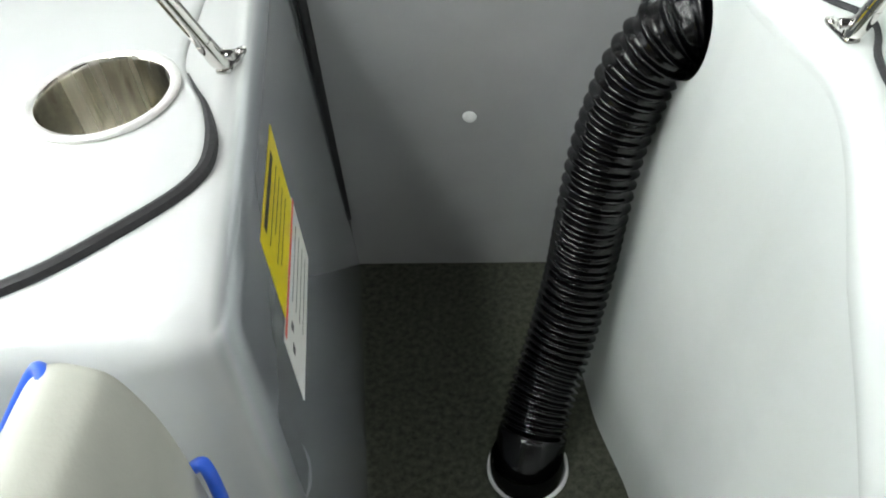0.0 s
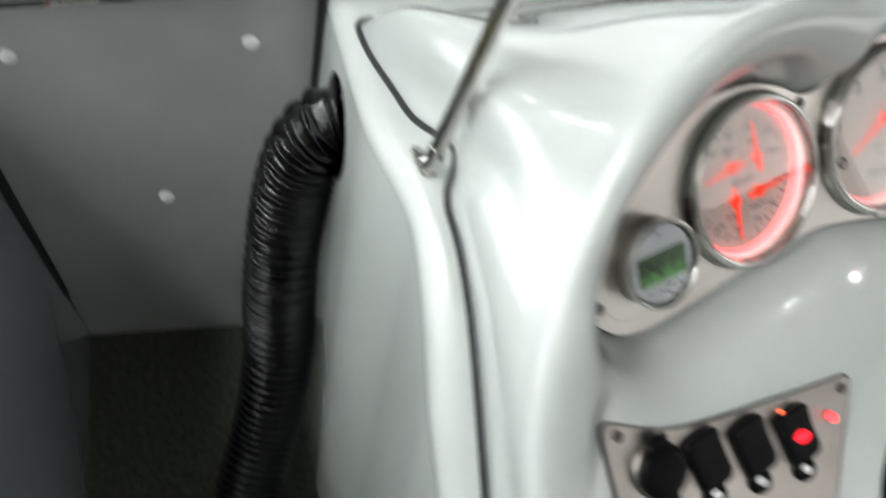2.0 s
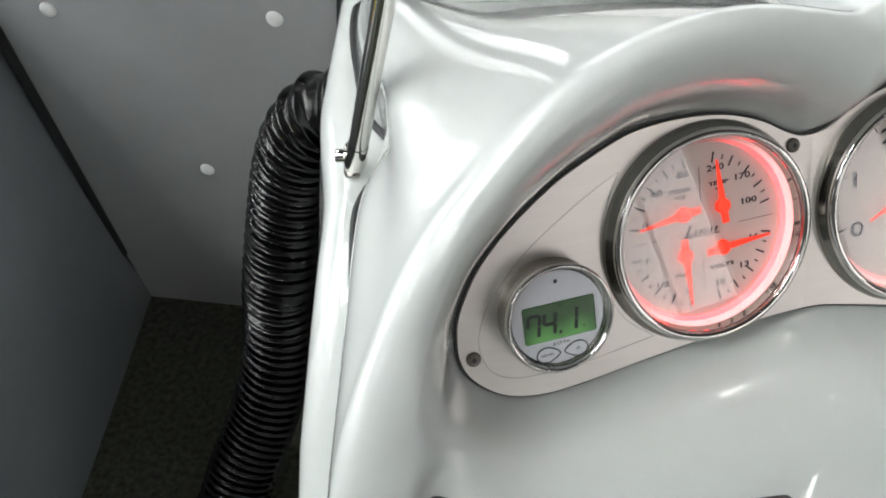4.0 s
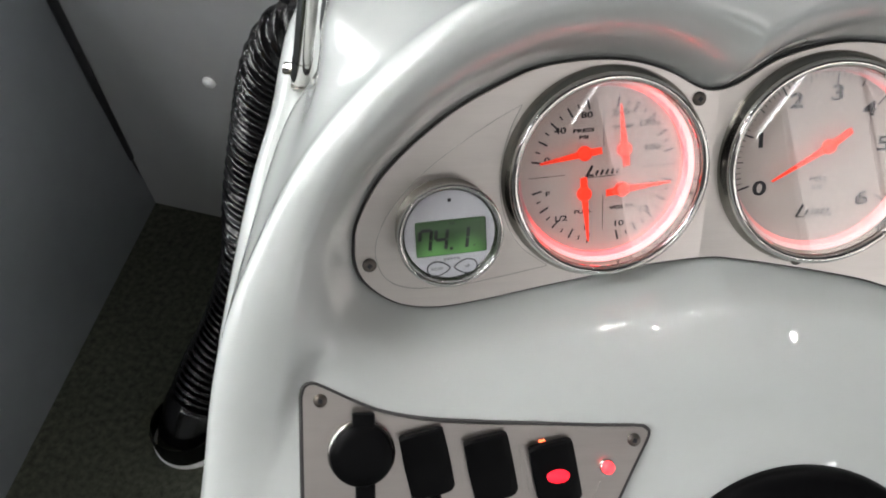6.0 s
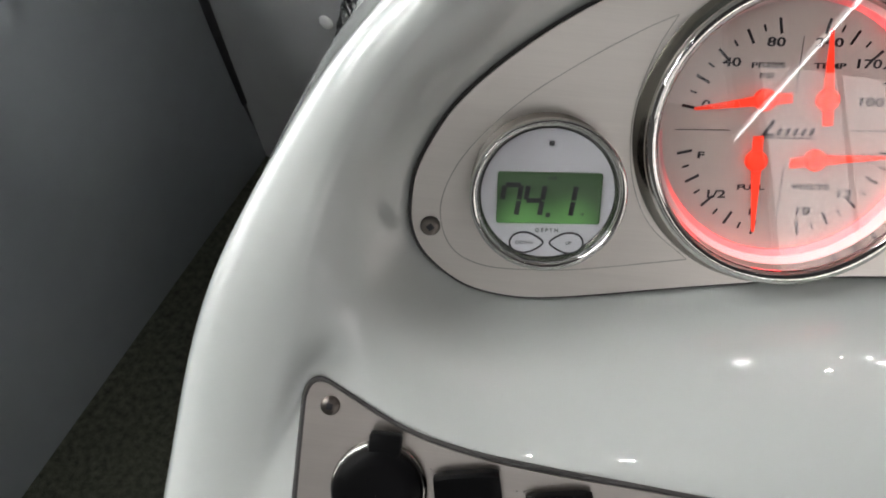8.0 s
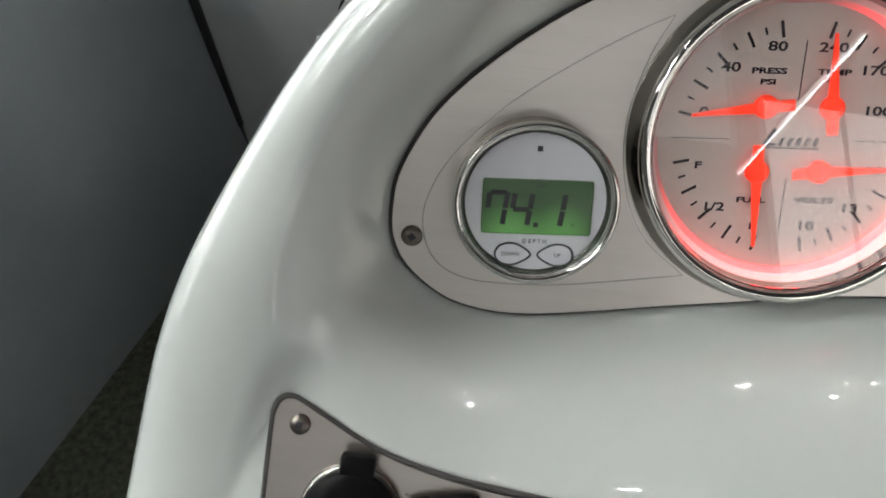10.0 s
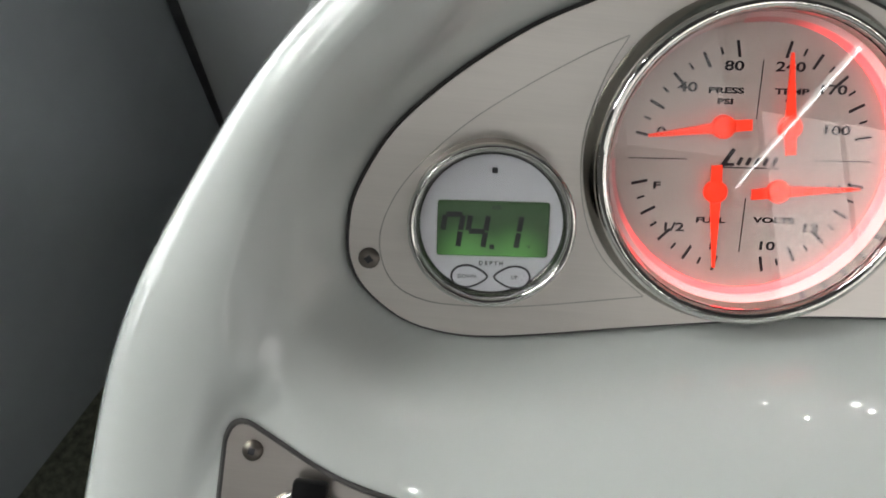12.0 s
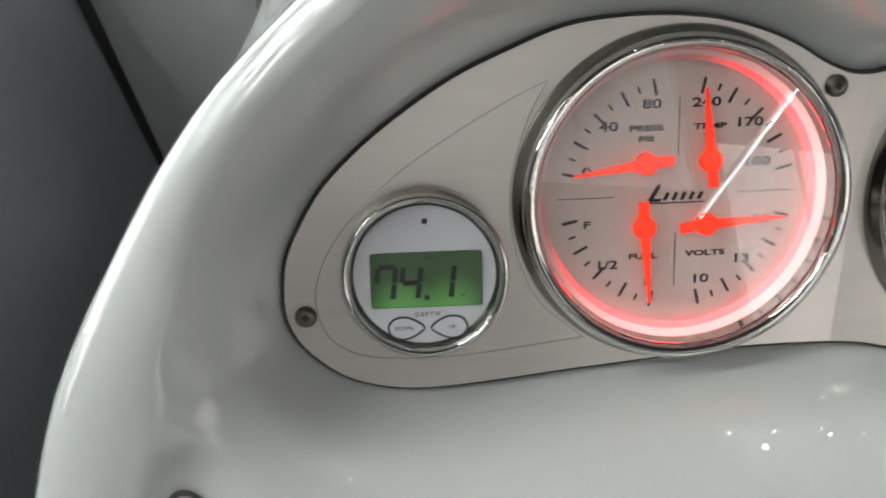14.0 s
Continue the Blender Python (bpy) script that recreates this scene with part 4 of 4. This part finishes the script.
for u, v in ((-0.1421, -0.0511), (0.0529, 0.0451), (0.1299, -0.0562)):
    screw_at(holder, Matrix.Translation((u, v, 0.0013 + fold(u))) @ Matrix.Rotation(0.4 + u * 9, 4, "Z"))

TURN = radians(4.6)


def bezel_profile(r, h, wide):
    """A chrome ring: a collar from the plate, a rolled front edge and a sloping inner wall."""
    return [(r - 0.0006, h * 0.56), (r, h * 0.75), (r - 0.0006, h * 0.92), (r - 0.0022, h), (r - 0.0042, h * 0.98), (r - 0.0050, h * 0.86),
            (r - 0.0055, h * 0.60), (r - 0.0060, h * 0.30), (r - 0.0064, h * 0.18)]


def round_gauge(name, at, m_extra, label, category, size=0.0615):
    t = thing(name, PLATE @ Matrix.Translation((at[0], at[1], 0.0013 + fold(at[0]))) @ m_extra @ Matrix.Rotation(TURN, 4, "Z"), label, category)
    part("bezel", lathe(bezel_profile(size, 0.0115, 0.0078), 96), CHROME, t, "polished chrome bezel")
    part("collar", lathe([(size + 0.0028, -0.001), (size + 0.0028, 0.0007), (size + 0.0019, 0.0026), (size + 0.0005, 0.0048), (size - 0.0006, 0.0066)], 96), SHADED_CHROME, t, "chrome collar, darkened in colour for what it reflects")
    part("dial", lathe([(size - 0.0085, -0.0052), (0.0001, -0.0052)], 72), DIAL, t, "silver printed dial")
    part("inner_ring", lathe([(size - 0.0062, 0.0024), (size - 0.0096, -0.0052)], 96), RING_PALE, t, "translucent white inner ring")
    return t


def arc_band(r0, r1, a0, a1, z, n=80, z1=None):
    bm = bmesh.new()
    rows = [[Vector((r * math.cos(a0 + (a1 - a0) * i / n), r * math.sin(a0 + (a1 - a0) * i / n), zz)) for i in range(n + 1)] for r, zz in ((r0, z), (r1, z1 if z1 is not None else z))]
    grid_faces(bm, rows, flip=True)
    return bm


def lens(t, r, z):
    bm = bmesh.new()
    n = 56
    lo = [bm.verts.new((r * math.cos(2 * math.pi * i / n), r * math.sin(2 * math.pi * i / n), z)) for i in range(n)]
    hi = [bm.verts.new((v.co.x, v.co.y, z + 0.0012)) for v in lo]
    bm.faces.new(hi)
    bm.faces.new(lo[::-1])
    for i in range(n):
        bm.faces.new((lo[i], lo[(i + 1) % n], hi[(i + 1) % n], hi[i]))
    ob = part("lens", bm, GLASS, t, "clear glass lens", smooth=False)
    ob.visible_shadow = False
    return ob


def needle(t, hub, tip, tail, z=0.0):
    hub, tip, tail = Vector(hub) / 1000, Vector(tip) / 1000, Vector(tail) / 1000
    b2 = bmesh.new()
    d = (tip - hub).normalized()
    s = Vector((-d.y, d.x))
    outline = [tail + s * 0.0020, hub + s * 0.0022, tip + s * 0.0005, tip - s * 0.0005, hub - s * 0.0022, tail - s * 0.0020]
    lo = [b2.verts.new((p.x, p.y, z - 0.0005)) for p in outline]
    hi = [b2.verts.new((p.x, p.y, z + 0.0005)) for p in outline]
    b2.faces.new(hi)
    b2.faces.new(lo[::-1])
    for i in range(6):
        b2.faces.new((lo[i], lo[(i + 1) % 6], hi[(i + 1) % 6], hi[i]))
    bmesh.ops.recalc_face_normals(b2, faces=b2.faces)
    nd = part("needle", b2, NEEDLE, t, "orange-red pointer", smooth=False)
    part("hub", lathe([(0.0044, -0.0015), (0.0044, 0.0008), (0.0034, 0.0014), (0.0001, 0.0014)], 24, at=(hub.x, hub.y, z)), NEEDLE, nd)
    return nd


# the four-in-one gauge
quad = round_gauge("engine_gauge", BIG, Matrix(), "four-in-one engine gauge with orange pointers and a red-lit rim", "gauge")
ZD = -0.0050
b2 = bmesh.new()
for q, (sx, sy, swap) in enumerate(((-1, 1, False), (1, 1, False), (-1, -1, False), (1, -1, False))):
    for k in range(9):
        an = radians(12.6 + (90 - 25.2) * k / 8)
        long = k % 2 == 0
        r0, r1, w = (0.0393, 0.0455, 0.0011) if long else (0.0418, 0.0446, 0.0008)
        c, s = math.cos(an) * sx, math.sin(an) * sy
        bar((r0 * c, r0 * s), (r1 * c, r1 * s), w, ZD, b2)
part("tick_marks", b2, INK, quad, smooth=False)
for a, b in (((-46.4, 0), (-24, 0)), ((24.5, 0.3), (46.2, 0.3)), ((0.3, 15.6), (0.3, 37.5)), ((0, -14.8), (0, -36.7))):
    part("quadrant_line", bar(Vector(a) / 1000, Vector(b) / 1000, 0.0003, ZD), INK, quad, smooth=False)
b2 = bmesh.new()
for tx, size, x, y in (("80", 4.4, -10.2, 35.0), ("40", 4.4, -26.6, 27.0), ("0", 4.4, -34.8, 10.1), ("PRESS", 3.5, -12.2, 26.0), ("PSI", 3.3, -12.1, 21.9), ("240", 4.4, 10.6, 35.0), ("170", 4.4, 27.1, 26.9), ("100", 4.4, 30.7, 11.8),
                       ("TEMP", 3.5, 12.2, 26.0), ("\u00b0F", 3.3, 12.0, 21.9), ("F", 4.4, -34.7, -10.6), ("1/2", 4.2, -26.9, -27.1), ("E", 4.4, -10.4, -34.6), ("FUEL", 3.5, -12.6, -24.0), ("10", 4.4, 10.2, -34.1), ("13", 4.4, 26.3, -26.5),
                       ("16", 4.4, 33.1, -11.0), ("VOLTS", 3.5, 12.0, -23.6)):
    digit = tx[0].isdigit()
    words(tx, size * (0.00112 if digit else 0.00086), (x / 1000, y / 1000, ZD), bm=b2, squeeze=1.5 if digit else 1.75, bold=0.00010)
part("dial_writing", b2, INK, quad, smooth=False)
b2 = bmesh.new()
bar((-0.0110, -0.0030), (0.0112, -0.0030), 0.0005, ZD, b2)
bar((-0.0106, -0.0026), (-0.0066, 0.0042), 0.0016, ZD, b2)
bar((-0.0104, -0.0018), (-0.0060, -0.0018), 0.0012, ZD, b2)
for k in range(5):
    bar((-0.0046 + 0.0033 * k, -0.0020), (-0.0032 + 0.0033 * k, 0.0010), 0.0014, ZD, b2)
part("maker_mark", b2, INK, quad, "dark slanted maker's mark as plain bars", smooth=False)
part("light_ring", arc_band(0.0531, 0.0551, radians(100), radians(-180), -0.0020, 90, 0.0022), RING_GLOW, quad, "translucent ring glowing red")
part("light_line", arc_band(0.0512, 0.0531, radians(100), radians(-180), -0.0050, 90, -0.0020), RING_HOT, quad, "bright red light line")
for h, tp, tl in (((-13.0, 13.2), (-40.5, 9.4), (-2.5, 14.2)), ((11.7, 13.4), (8.9, 40.7), (13.2, 3.2)), ((-13.2, -11.6), (-10.8, -41.6), (-13.8, -1.3)), ((10.6, -11.1), (41.0, -9.4), (0.5, -12.4))):
    needle(quad, h, tp, tl, -0.0005)
lens(quad, 0.0559, 0.0072)

# the speedometer
tilt = Matrix.Rotation(-math.atan(0.105), 4, "Y")
sp = round_gauge("speedometer", SPEED, tilt, "silver-faced speedometer with an orange pointer", "gauge", 0.0640)
b2 = bmesh.new()
for k in range(62):
    an = radians(198 - 3.87 * k)
    r0, r1, w = (0.0462, 0.0536, 0.0011) if k % 10 == 0 else (0.0488, 0.0536, 0.0007) if k % 5 == 0 else (0.0502, 0.0535, 0.00045)
    bar((r0 * math.cos(an), r0 * math.sin(an)), (r1 * math.cos(an), r1 * math.sin(an)), w, ZD, b2)
part("tick_marks", b2, INK, sp, smooth=False)
b2 = bmesh.new()
for k, an in enumerate((204, 160, 115.5, 79, 45, 9, -43)):
    words(str(k), 0.0130, (0.0408 * math.cos(radians(an)), 0.0408 * math.sin(radians(an)), ZD), bm=b2, squeeze=1.4, bold=0.0003)
words("MPH", 0.0046, (0.0, -0.0130, ZD), bm=b2, squeeze=1.15)
words("X10", 0.0036, (0.0, -0.0185, ZD), bm=b2, squeeze=1.15)
part("dial_writing", b2, INK, sp, smooth=False)
b2 = bmesh.new()
bar((-0.0125, -0.0370), (0.0115, -0.0370), 0.0005, ZD, b2)
bar((-0.0118, -0.0366), (-0.0078, -0.0290), 0.0016, ZD, b2)
for k in range(5):
    bar((-0.0060 + 0.0034 * k, -0.0358), (-0.0046 + 0.0034 * k, -0.0325), 0.0014, ZD, b2)
part("maker_mark", b2, INK, sp, "dark slanted maker's mark as plain bars", smooth=False)
part("light_ring", arc_band(0.0556, 0.0576, radians(100), radians(-180), -0.0020, 90, 0.0022), RING_DIM, sp, "translucent ring glowing red")
part("light_line", arc_band(0.0537, 0.0556, radians(100), radians(-180), -0.0050, 90, -0.0020), RING_LOW, sp, "bright red light line")
needle(sp, (3.1, 8.6), (-31.8, -10.8), (16.3, 18.0), 0.0)
lens(sp, 0.0584, 0.0072)

# the depth and temperature gauge
dg = thing("depth_gauge", PLATE @ Matrix.Translation((*SMALL, 0.0013)) @ Matrix.Rotation(TURN - radians(0.4), 4, "Z"), "small round digital depth gauge with a green display", "gauge")
part("bezel", lathe([(0.0303, 0.0122), (0.0311, 0.0150), (0.0308, 0.0168), (0.0298, 0.0176), (0.0286, 0.0172), (0.0279, 0.0155), (0.0277, 0.0120)], 72), CHROME, dg, "polished chrome bezel")
FZ = 0.0122
part("collar", lathe([(0.0302, -0.001), (0.0300, 0.002), (0.0293, 0.004), (0.0294, 0.010), (0.0303, 0.0122)], 72), SHADED_CHROME, dg, "chrome collar, darkened in colour for what it reflects")
part("face", lathe([(0.0264, FZ), (0.0001, FZ)], 64), FACE_GREY, dg, "pale grey face")
part("shadow_ring", lathe([(0.0279, FZ + 0.0026), (0.0268, FZ - 0.0004), (0.0262, FZ - 0.0004)], 64), SHADED_CHROME, dg, "narrow inner ring, darkened in colour for the gap's shade")
lcd = part("display", box((0.0412, 0.0210, 0.0006), (0.0006, -0.0016, FZ + 0.0003), 0.0009, 2), LCD, dg, "backlit green liquid-crystal display")


def segment_digit(ch, x, y, h, b3):
    w = h * 0.52
    seg = {"a": ((-w / 2, h / 2), (w / 2, h / 2)), "d": ((-w / 2, -h / 2), (w / 2, -h / 2)), "g": ((-w / 2, 0), (w / 2, 0)), "f": ((-w / 2, h / 2), (-w / 2, 0)), "b": ((w / 2, h / 2), (w / 2, 0)),
           "e": ((-w / 2, 0), (-w / 2, -h / 2)), "c": ((w / 2, 0), (w / 2, -h / 2))}
    for s in {"7": "abcf", "4": "bcfg", "1": "bc"}[ch]:
        (ax, ay), (bx, by) = seg[s]
        a, b = Vector((ax + ay * 0.13, ay)), Vector((bx + by * 0.13, by))
        d = (b - a).normalized() * 0.0003
        bar((x + a.x + d.x, y + a.y + d.y), (x + b.x - d.x, y + b.y - d.y), 0.0020, FZ + 0.0007, b3)


b2 = bmesh.new()
for ch, x in (("7", -0.0146), ("4", -0.0053), ("1", 0.0070)):
    segment_digit(ch, x, -0.0026, 0.0126, b2)
bar((-0.0004, -0.0085), (0.0014, -0.0085), 0.0018, FZ + 0.0007, b2)
words("AIR", 0.0024, (0.0016, 0.0066, FZ + 0.0007), bm=b2)
words("\u00b0F", 0.0020, (0.0140, -0.0083, FZ + 0.0007), bm=b2)
part("digits", b2, INK, lcd, "black segment digits", smooth=False)
b2 = bmesh.new()
words("D E P T H", 0.0022, (0.0005, -0.0152, FZ + 0.0001), bm=b2, bold=0.00004)
part("face_writing", b2, INK, dg, smooth=False)
part("sensor_mark", bar((-0.0005, 0.0204), (0.0015, 0.0204), 0.0020, FZ + 0.0001), INK, dg, smooth=False)
for sx, tx in ((-1, "DOWN"), (1, "UP")):
    cx = -0.0076 if sx < 0 else 0.0087
    pts = [(cx + sx * (-0.0068), -0.0203), (cx + sx * (-0.0028), -0.0170), (cx + sx * 0.0012, -0.0160), (cx + sx * 0.0050, -0.0172), (cx + sx * 0.0066, -0.0203), (cx + sx * 0.0050, -0.0234), (cx + sx * 0.0012, -0.0246), (cx + sx * (-0.0028), -0.0236)]
    loop = catmull([(x, y, FZ + 0.0005) for x, y in pts], 5, True)
    bt = part("button", prism([(p.x, p.y) for p in loop], FZ, FZ + 0.0006, 0.0002, 1), FACE_GREY, dg, "grey rubber key with a black outline")
    part("outline", tube(loop, 0.00042, 6, closed=True), INK, bt)
    part("key_writing", words(tx, 0.0021, (cx + sx * 0.0008, -0.0203, FZ + 0.0008)), INK, bt, smooth=False)
lens(dg, 0.0280, 0.0142)

# ---- the switch panel ----
sx_axis = (PLATE.to_3x3() @ Vector((1, 0, 0.0937))).normalized()
sn = (PLATE.to_3x3() @ Vector((-0.0937, 0.283, 1))).normalized()
sy_axis = sn.cross(sx_axis)
so = PLATE @ Vector((-0.085, -0.15, lower_plane(-0.085, -0.15)))
SW = Matrix(((sx_axis.x, sy_axis.x, sn.x, so.x), (sx_axis.y, sy_axis.y, sn.y, so.y), (sx_axis.z, sy_axis.z, sn.z, so.z), (0, 0, 0, 1)))
SWI = SW.inverted()


def sw(u, v):
    """A place of the instrument plane's millimetres, on the switch panel."""
    p = SWI @ (PLATE @ Vector((u / 1000, v / 1000, lower_plane(u / 1000, v / 1000))))
    return Vector((p.x, p.y))


panel = thing("switch_panel", SW, "brushed aluminium switch panel with black rockers", "switch panel")
edge = [sw(u, v) for u, v in ((-185.5, -196), (-185.0, -164), (-184.2, -116), (-183.6, -108), (-181.5, -104), (-177.5, -103), (-172, -105.2), (-164, -109), (-149, -116), (-134, -120.6), (-112, -124.4), (-86, -126.5), (-60, -127.5),
                               (-38, -128.6), (-15, -129.6), (3, -130.2), (7.5, -131.2), (9.2, -135.2), (1.2, -151), (-8, -169.2), (-16, -186), (-21, -197), (-25, -203), (-33, -206), (-77, -206), (-130, -206), (-178, -206), (-184, -203))]
line = catmull([(p.x, p.y, 0) for p in edge], 3, True)
part("plate", sheet([(p.x, p.y) for p in line], -0.001, 0.0022), PANEL_METAL, panel, smooth=False)
mid = Vector((sum(p.x for p in line) / len(line), sum(p.y for p in line) / len(line), 0))
part("gasket_and_rim_shade", tube([p + (p - mid).normalized() * 0.0012 + Vector((0, 0, 0.0004)) for p in line], 0.0012, 8, closed=True), EDGE_GREY, panel, "dark grey edging")
for u, v in ((-174.5, -111.2), (1.3, -137.2)):
    screw_at(panel, Matrix.Translation((*sw(u, v), 0.0021)) @ Matrix.Rotation(u, 4, "Z"), 0.0038)
RT = radians(12)


def rocker(u, v, lit):
    m = Matrix.Translation((*sw(u, v), 0.0022)) @ Matrix.Rotation(RT, 4, "Z")
    r = part("rocker_switch", box((0.0250, 0.0350, 0.003), (0, 0.0002, 0.0015), 0.0014, 2), BLACK_PLASTIC, panel, "black marine rocker switch")
    r.matrix_local = m
    b3 = bmesh.new()
    prof = [(-0.0190, 0.002), (-0.0190, 0.0036), (-0.0183, 0.0046), (-0.0165, 0.0052), (-0.004, 0.0046), (0.004, 0.0050), (0.0158, 0.0076), (0.0178, 0.0077), (0.0190, 0.0066), (0.0194, 0.0040), (0.0194, 0.002)]
    rws = []
    for k in range(13):
        s = -1 + k / 6
        round_off = 1 - math.sqrt(max(0.0, 1 - abs(s) ** 3.4))
        x = 0.0130 * s
        rws.append([Vector((x * (1.0 - 0.04 * (y / 0.019) ** 2), y + (0.0030 if y < 0 else -0.0014) * round_off, z - 0.0012 * round_off if z > 0.003 else z)) for y, z in prof])
    vv = grid_faces(b3, rws)
    b3.faces.new(vv[0])
    b3.faces.new(vv[-1][::-1])
    bmesh.ops.recalc_face_normals(b3, faces=b3.faces)
    part("paddle", b3, BLACK_PLASTIC, r, auto=35)
    if lit:
        b3 = lathe([(0.0066, 0.0), (0.0064, 0.0012), (0.0045, 0.0022), (0.0001, 0.0026)], 28)
        b3.transform(Matrix.Translation((0.001, -0.001, 0.0044)) @ Matrix.Rotation(radians(-8), 4, "Z") @ Matrix.Diagonal((1, 0.60, 1, 1)))
        part("lit_lens", b3, LED_SOFT, r, "oval red lit lens")
        part("spill_emitter", box((0.0036, 0.0006, 0.0018), (-0.0035, 0.0196, 0.0006), 0.0002, 1), AMBER_SPILL, r, "added emitter for the amber light spilt above the rocker")
    return r


LED_SOFT = mat_glow("red_lit_lens", (1.0, 0.015, 0.03), 1.8)
LED_DIM = mat_glow("dim_red_lens", (1.0, 0.05, 0.06), 2.2)
AMBER_SPILL = mat_glow("amber_spill_glow", (1.0, 0.13, 0.04), 5.0)
for u, v, lit in ((-117, -146, False), (-81.5, -149.5, False), (-45, -154, True)):
    rocker(u, v, lit)
for u, v in ((-118, -167.5), (-82.5, -171.8), (-46, -176.4)):
    b3 = part("breaker_button", lathe([(0.0088, 0.002), (0.0088, 0.0042), (0.0080, 0.0054), (0.0056, 0.0054), (0.0048, 0.0040), (0.0001, 0.0040)], 32, at=(*sw(u, v), 0)), BLACK_PLASTIC, panel, "round black breaker button")
    part("button_tip", lathe([(0.0028, 0.0035), (0.0028, 0.0066), (0.0021, 0.0078), (0.0001, 0.0082)], 24, at=(*sw(u, v), 0)), WHITE_PLASTIC, b3, "white push tip")
c = sw(-153, -139.5)
so2 = part("power_socket", lathe([(0.0185, 0.002), (0.0187, 0.0048), (0.0172, 0.0058), (0.0160, 0.0058)], 40, at=(*c, 0)), SHADED_CHROME, panel, "twelve-volt socket, its chrome rim darkened in colour")
part("cap", lathe([(0.0172, 0.0055), (0.0176, 0.0095), (0.0162, 0.0118), (0.0110, 0.0126), (0.0001, 0.0128)], 40, at=(*c, 0)), BLACK_PLASTIC, so2, "round black rubber cap")
b2 = box((0.0125, 0.012, 0.006), (c.x + 0.001, c.y + 0.0175, 0.0082), 0.0015, 2)
box((0.0110, 0.016, 0.005), (c.x + 0.002, c.y - 0.0215, 0.0075), 0.0015, 2, bm=b2)
part("cap_strap", b2, BLACK_PLASTIC, so2)
c = sw(-14.7, -151.5)
ind = part("indicator_light", lathe([(0.0044, 0.002), (0.0044, 0.0032), (0.0038, 0.004), (0.0034, 0.004)], 24, at=(*c, 0)), CHROME, panel, "small round indicator lamp")
part("lamp_lens", lathe([(0.0037, 0.004), (0.0036, 0.0065), (0.0022, 0.0078), (0.0001, 0.0082)], 20, at=(*c, 0)), LED_DIM, ind, "glowing red lens")
for u0, v0, u1, v1 in ((-18.5, -160, -27, -182), (-98, -134, -95, -160), (-100.5, -134, -97.5, -160), (-62.5, -138, -59.5, -166), (-65, -138, -62, -166), (-134, -130, -131, -158)):
    part("raised_rib", bar(sw(u0, v0), sw(u1, v1), 0.0007, 0.0026, thick=0.0010), GROOVE, panel, "fine polished rib", smooth=False)

# ---- the steering column ----
col = thing("steering_column", SW @ Matrix.Translation((*sw(98.6, -243.6), 0.004)), "black plastic steering column boss with concentric ridges", "steering column")
part("boss", lathe([(0.0930, -0.02), (0.0934, 0.0005), (0.0928, 0.0035), (0.0905, 0.0066), (0.0860, 0.0090), (0.0790, 0.0106), (0.0700, 0.0112)], 96), BLACK_PLASTIC, col)
prof = [(0.0700, 0.0112)]
for k in range(5):
    r = 0.0700 - 0.0066 * k
    z = 0.0142 + 0.0014 * k
    prof += [(r - 0.0004, z), (r - 0.0014, z + 0.001), (r - 0.0042, z + 0.001), (r - 0.0054, z), (r - 0.0062, z - 0.0025)]
part("ridged_bellows", lathe(prof + [(0.0355, 0.019), (0.0350, 0.050), (0.0325, 0.054), (0.0001, 0.054)], 96), BLACK_PLASTIC, col)

# ---- the passenger's seat back ----
seat = thing("seat", Matrix.Translation((-0.175, -0.62, 0)), "grey vinyl seat back with blue piping behind the passenger console", "seat")
arch = catmull([(-0.060, 0, 0.30), (-0.058, 0, 0.48), (-0.052, 0, 0.55), (-0.039, 0, 0.588), (-0.015, 0, 0.621), (0.006, 0, 0.648), (0.020, 0, 0.658), (0.034, 0, 0.656), (0.047, 0, 0.646), (0.057, 0, 0.612), (0.0605, 0, 0.568), (0.062, 0, 0.50), (0.063, 0, 0.30)], 6)
bm = bmesh.new()
rows = []
for k in range(17):
    an = math.pi * k / 16
    yy = 0.064 * math.cos(an)
    sc = 1 - 0.006 * (1 - math.sin(an) ** 0.35)
    rows.append([Vector((p.x * sc, yy, 0.306 + (p.z - 0.30) * sc)) for p in arch])
vv = grid_faces(bm, rows)
bm.faces.new(vv[0])
bm.faces.new(vv[-1][::-1])
bmesh.ops.recalc_face_normals(bm, faces=bm.faces)
part("cushion", bm, VINYL, seat, auto=60)
for pts in ([(-0.058, 0.064, 0.30), (-0.058, 0.064, 0.50), (-0.053, 0.064, 0.560), (-0.039, 0.064, 0.590), (-0.015, 0.064, 0.624), (0.006, 0.064, 0.652), (0.014, 0.062, 0.660), (0.020, 0.054, 0.658), (0.026, 0.044, 0.648)],
            [(0.056, 0.072, 0.56), (0.063, 0.070, 0.566), (0.067, 0.066, 0.560), (0.068, 0.064, 0.545), (0.067, 0.064, 0.50), (0.066, 0.064, 0.30)],
            [(-0.058, -0.066, 0.30), (-0.056, -0.066, 0.48), (-0.036, -0.067, 0.555), (0.0, -0.068, 0.59), (0.030, -0.068, 0.585), (0.055, -0.066, 0.53), (0.062, -0.066, 0.30)]):
    part("piping", tube(catmull(pts, 8), 0.0040, 10), BLUE_CORD, seat, "bright blue piping cord")
part("pedestal", box((0.12, 0.10, 0.32), (0.0, 0, 0.16), 0.01), VINYL, seat)
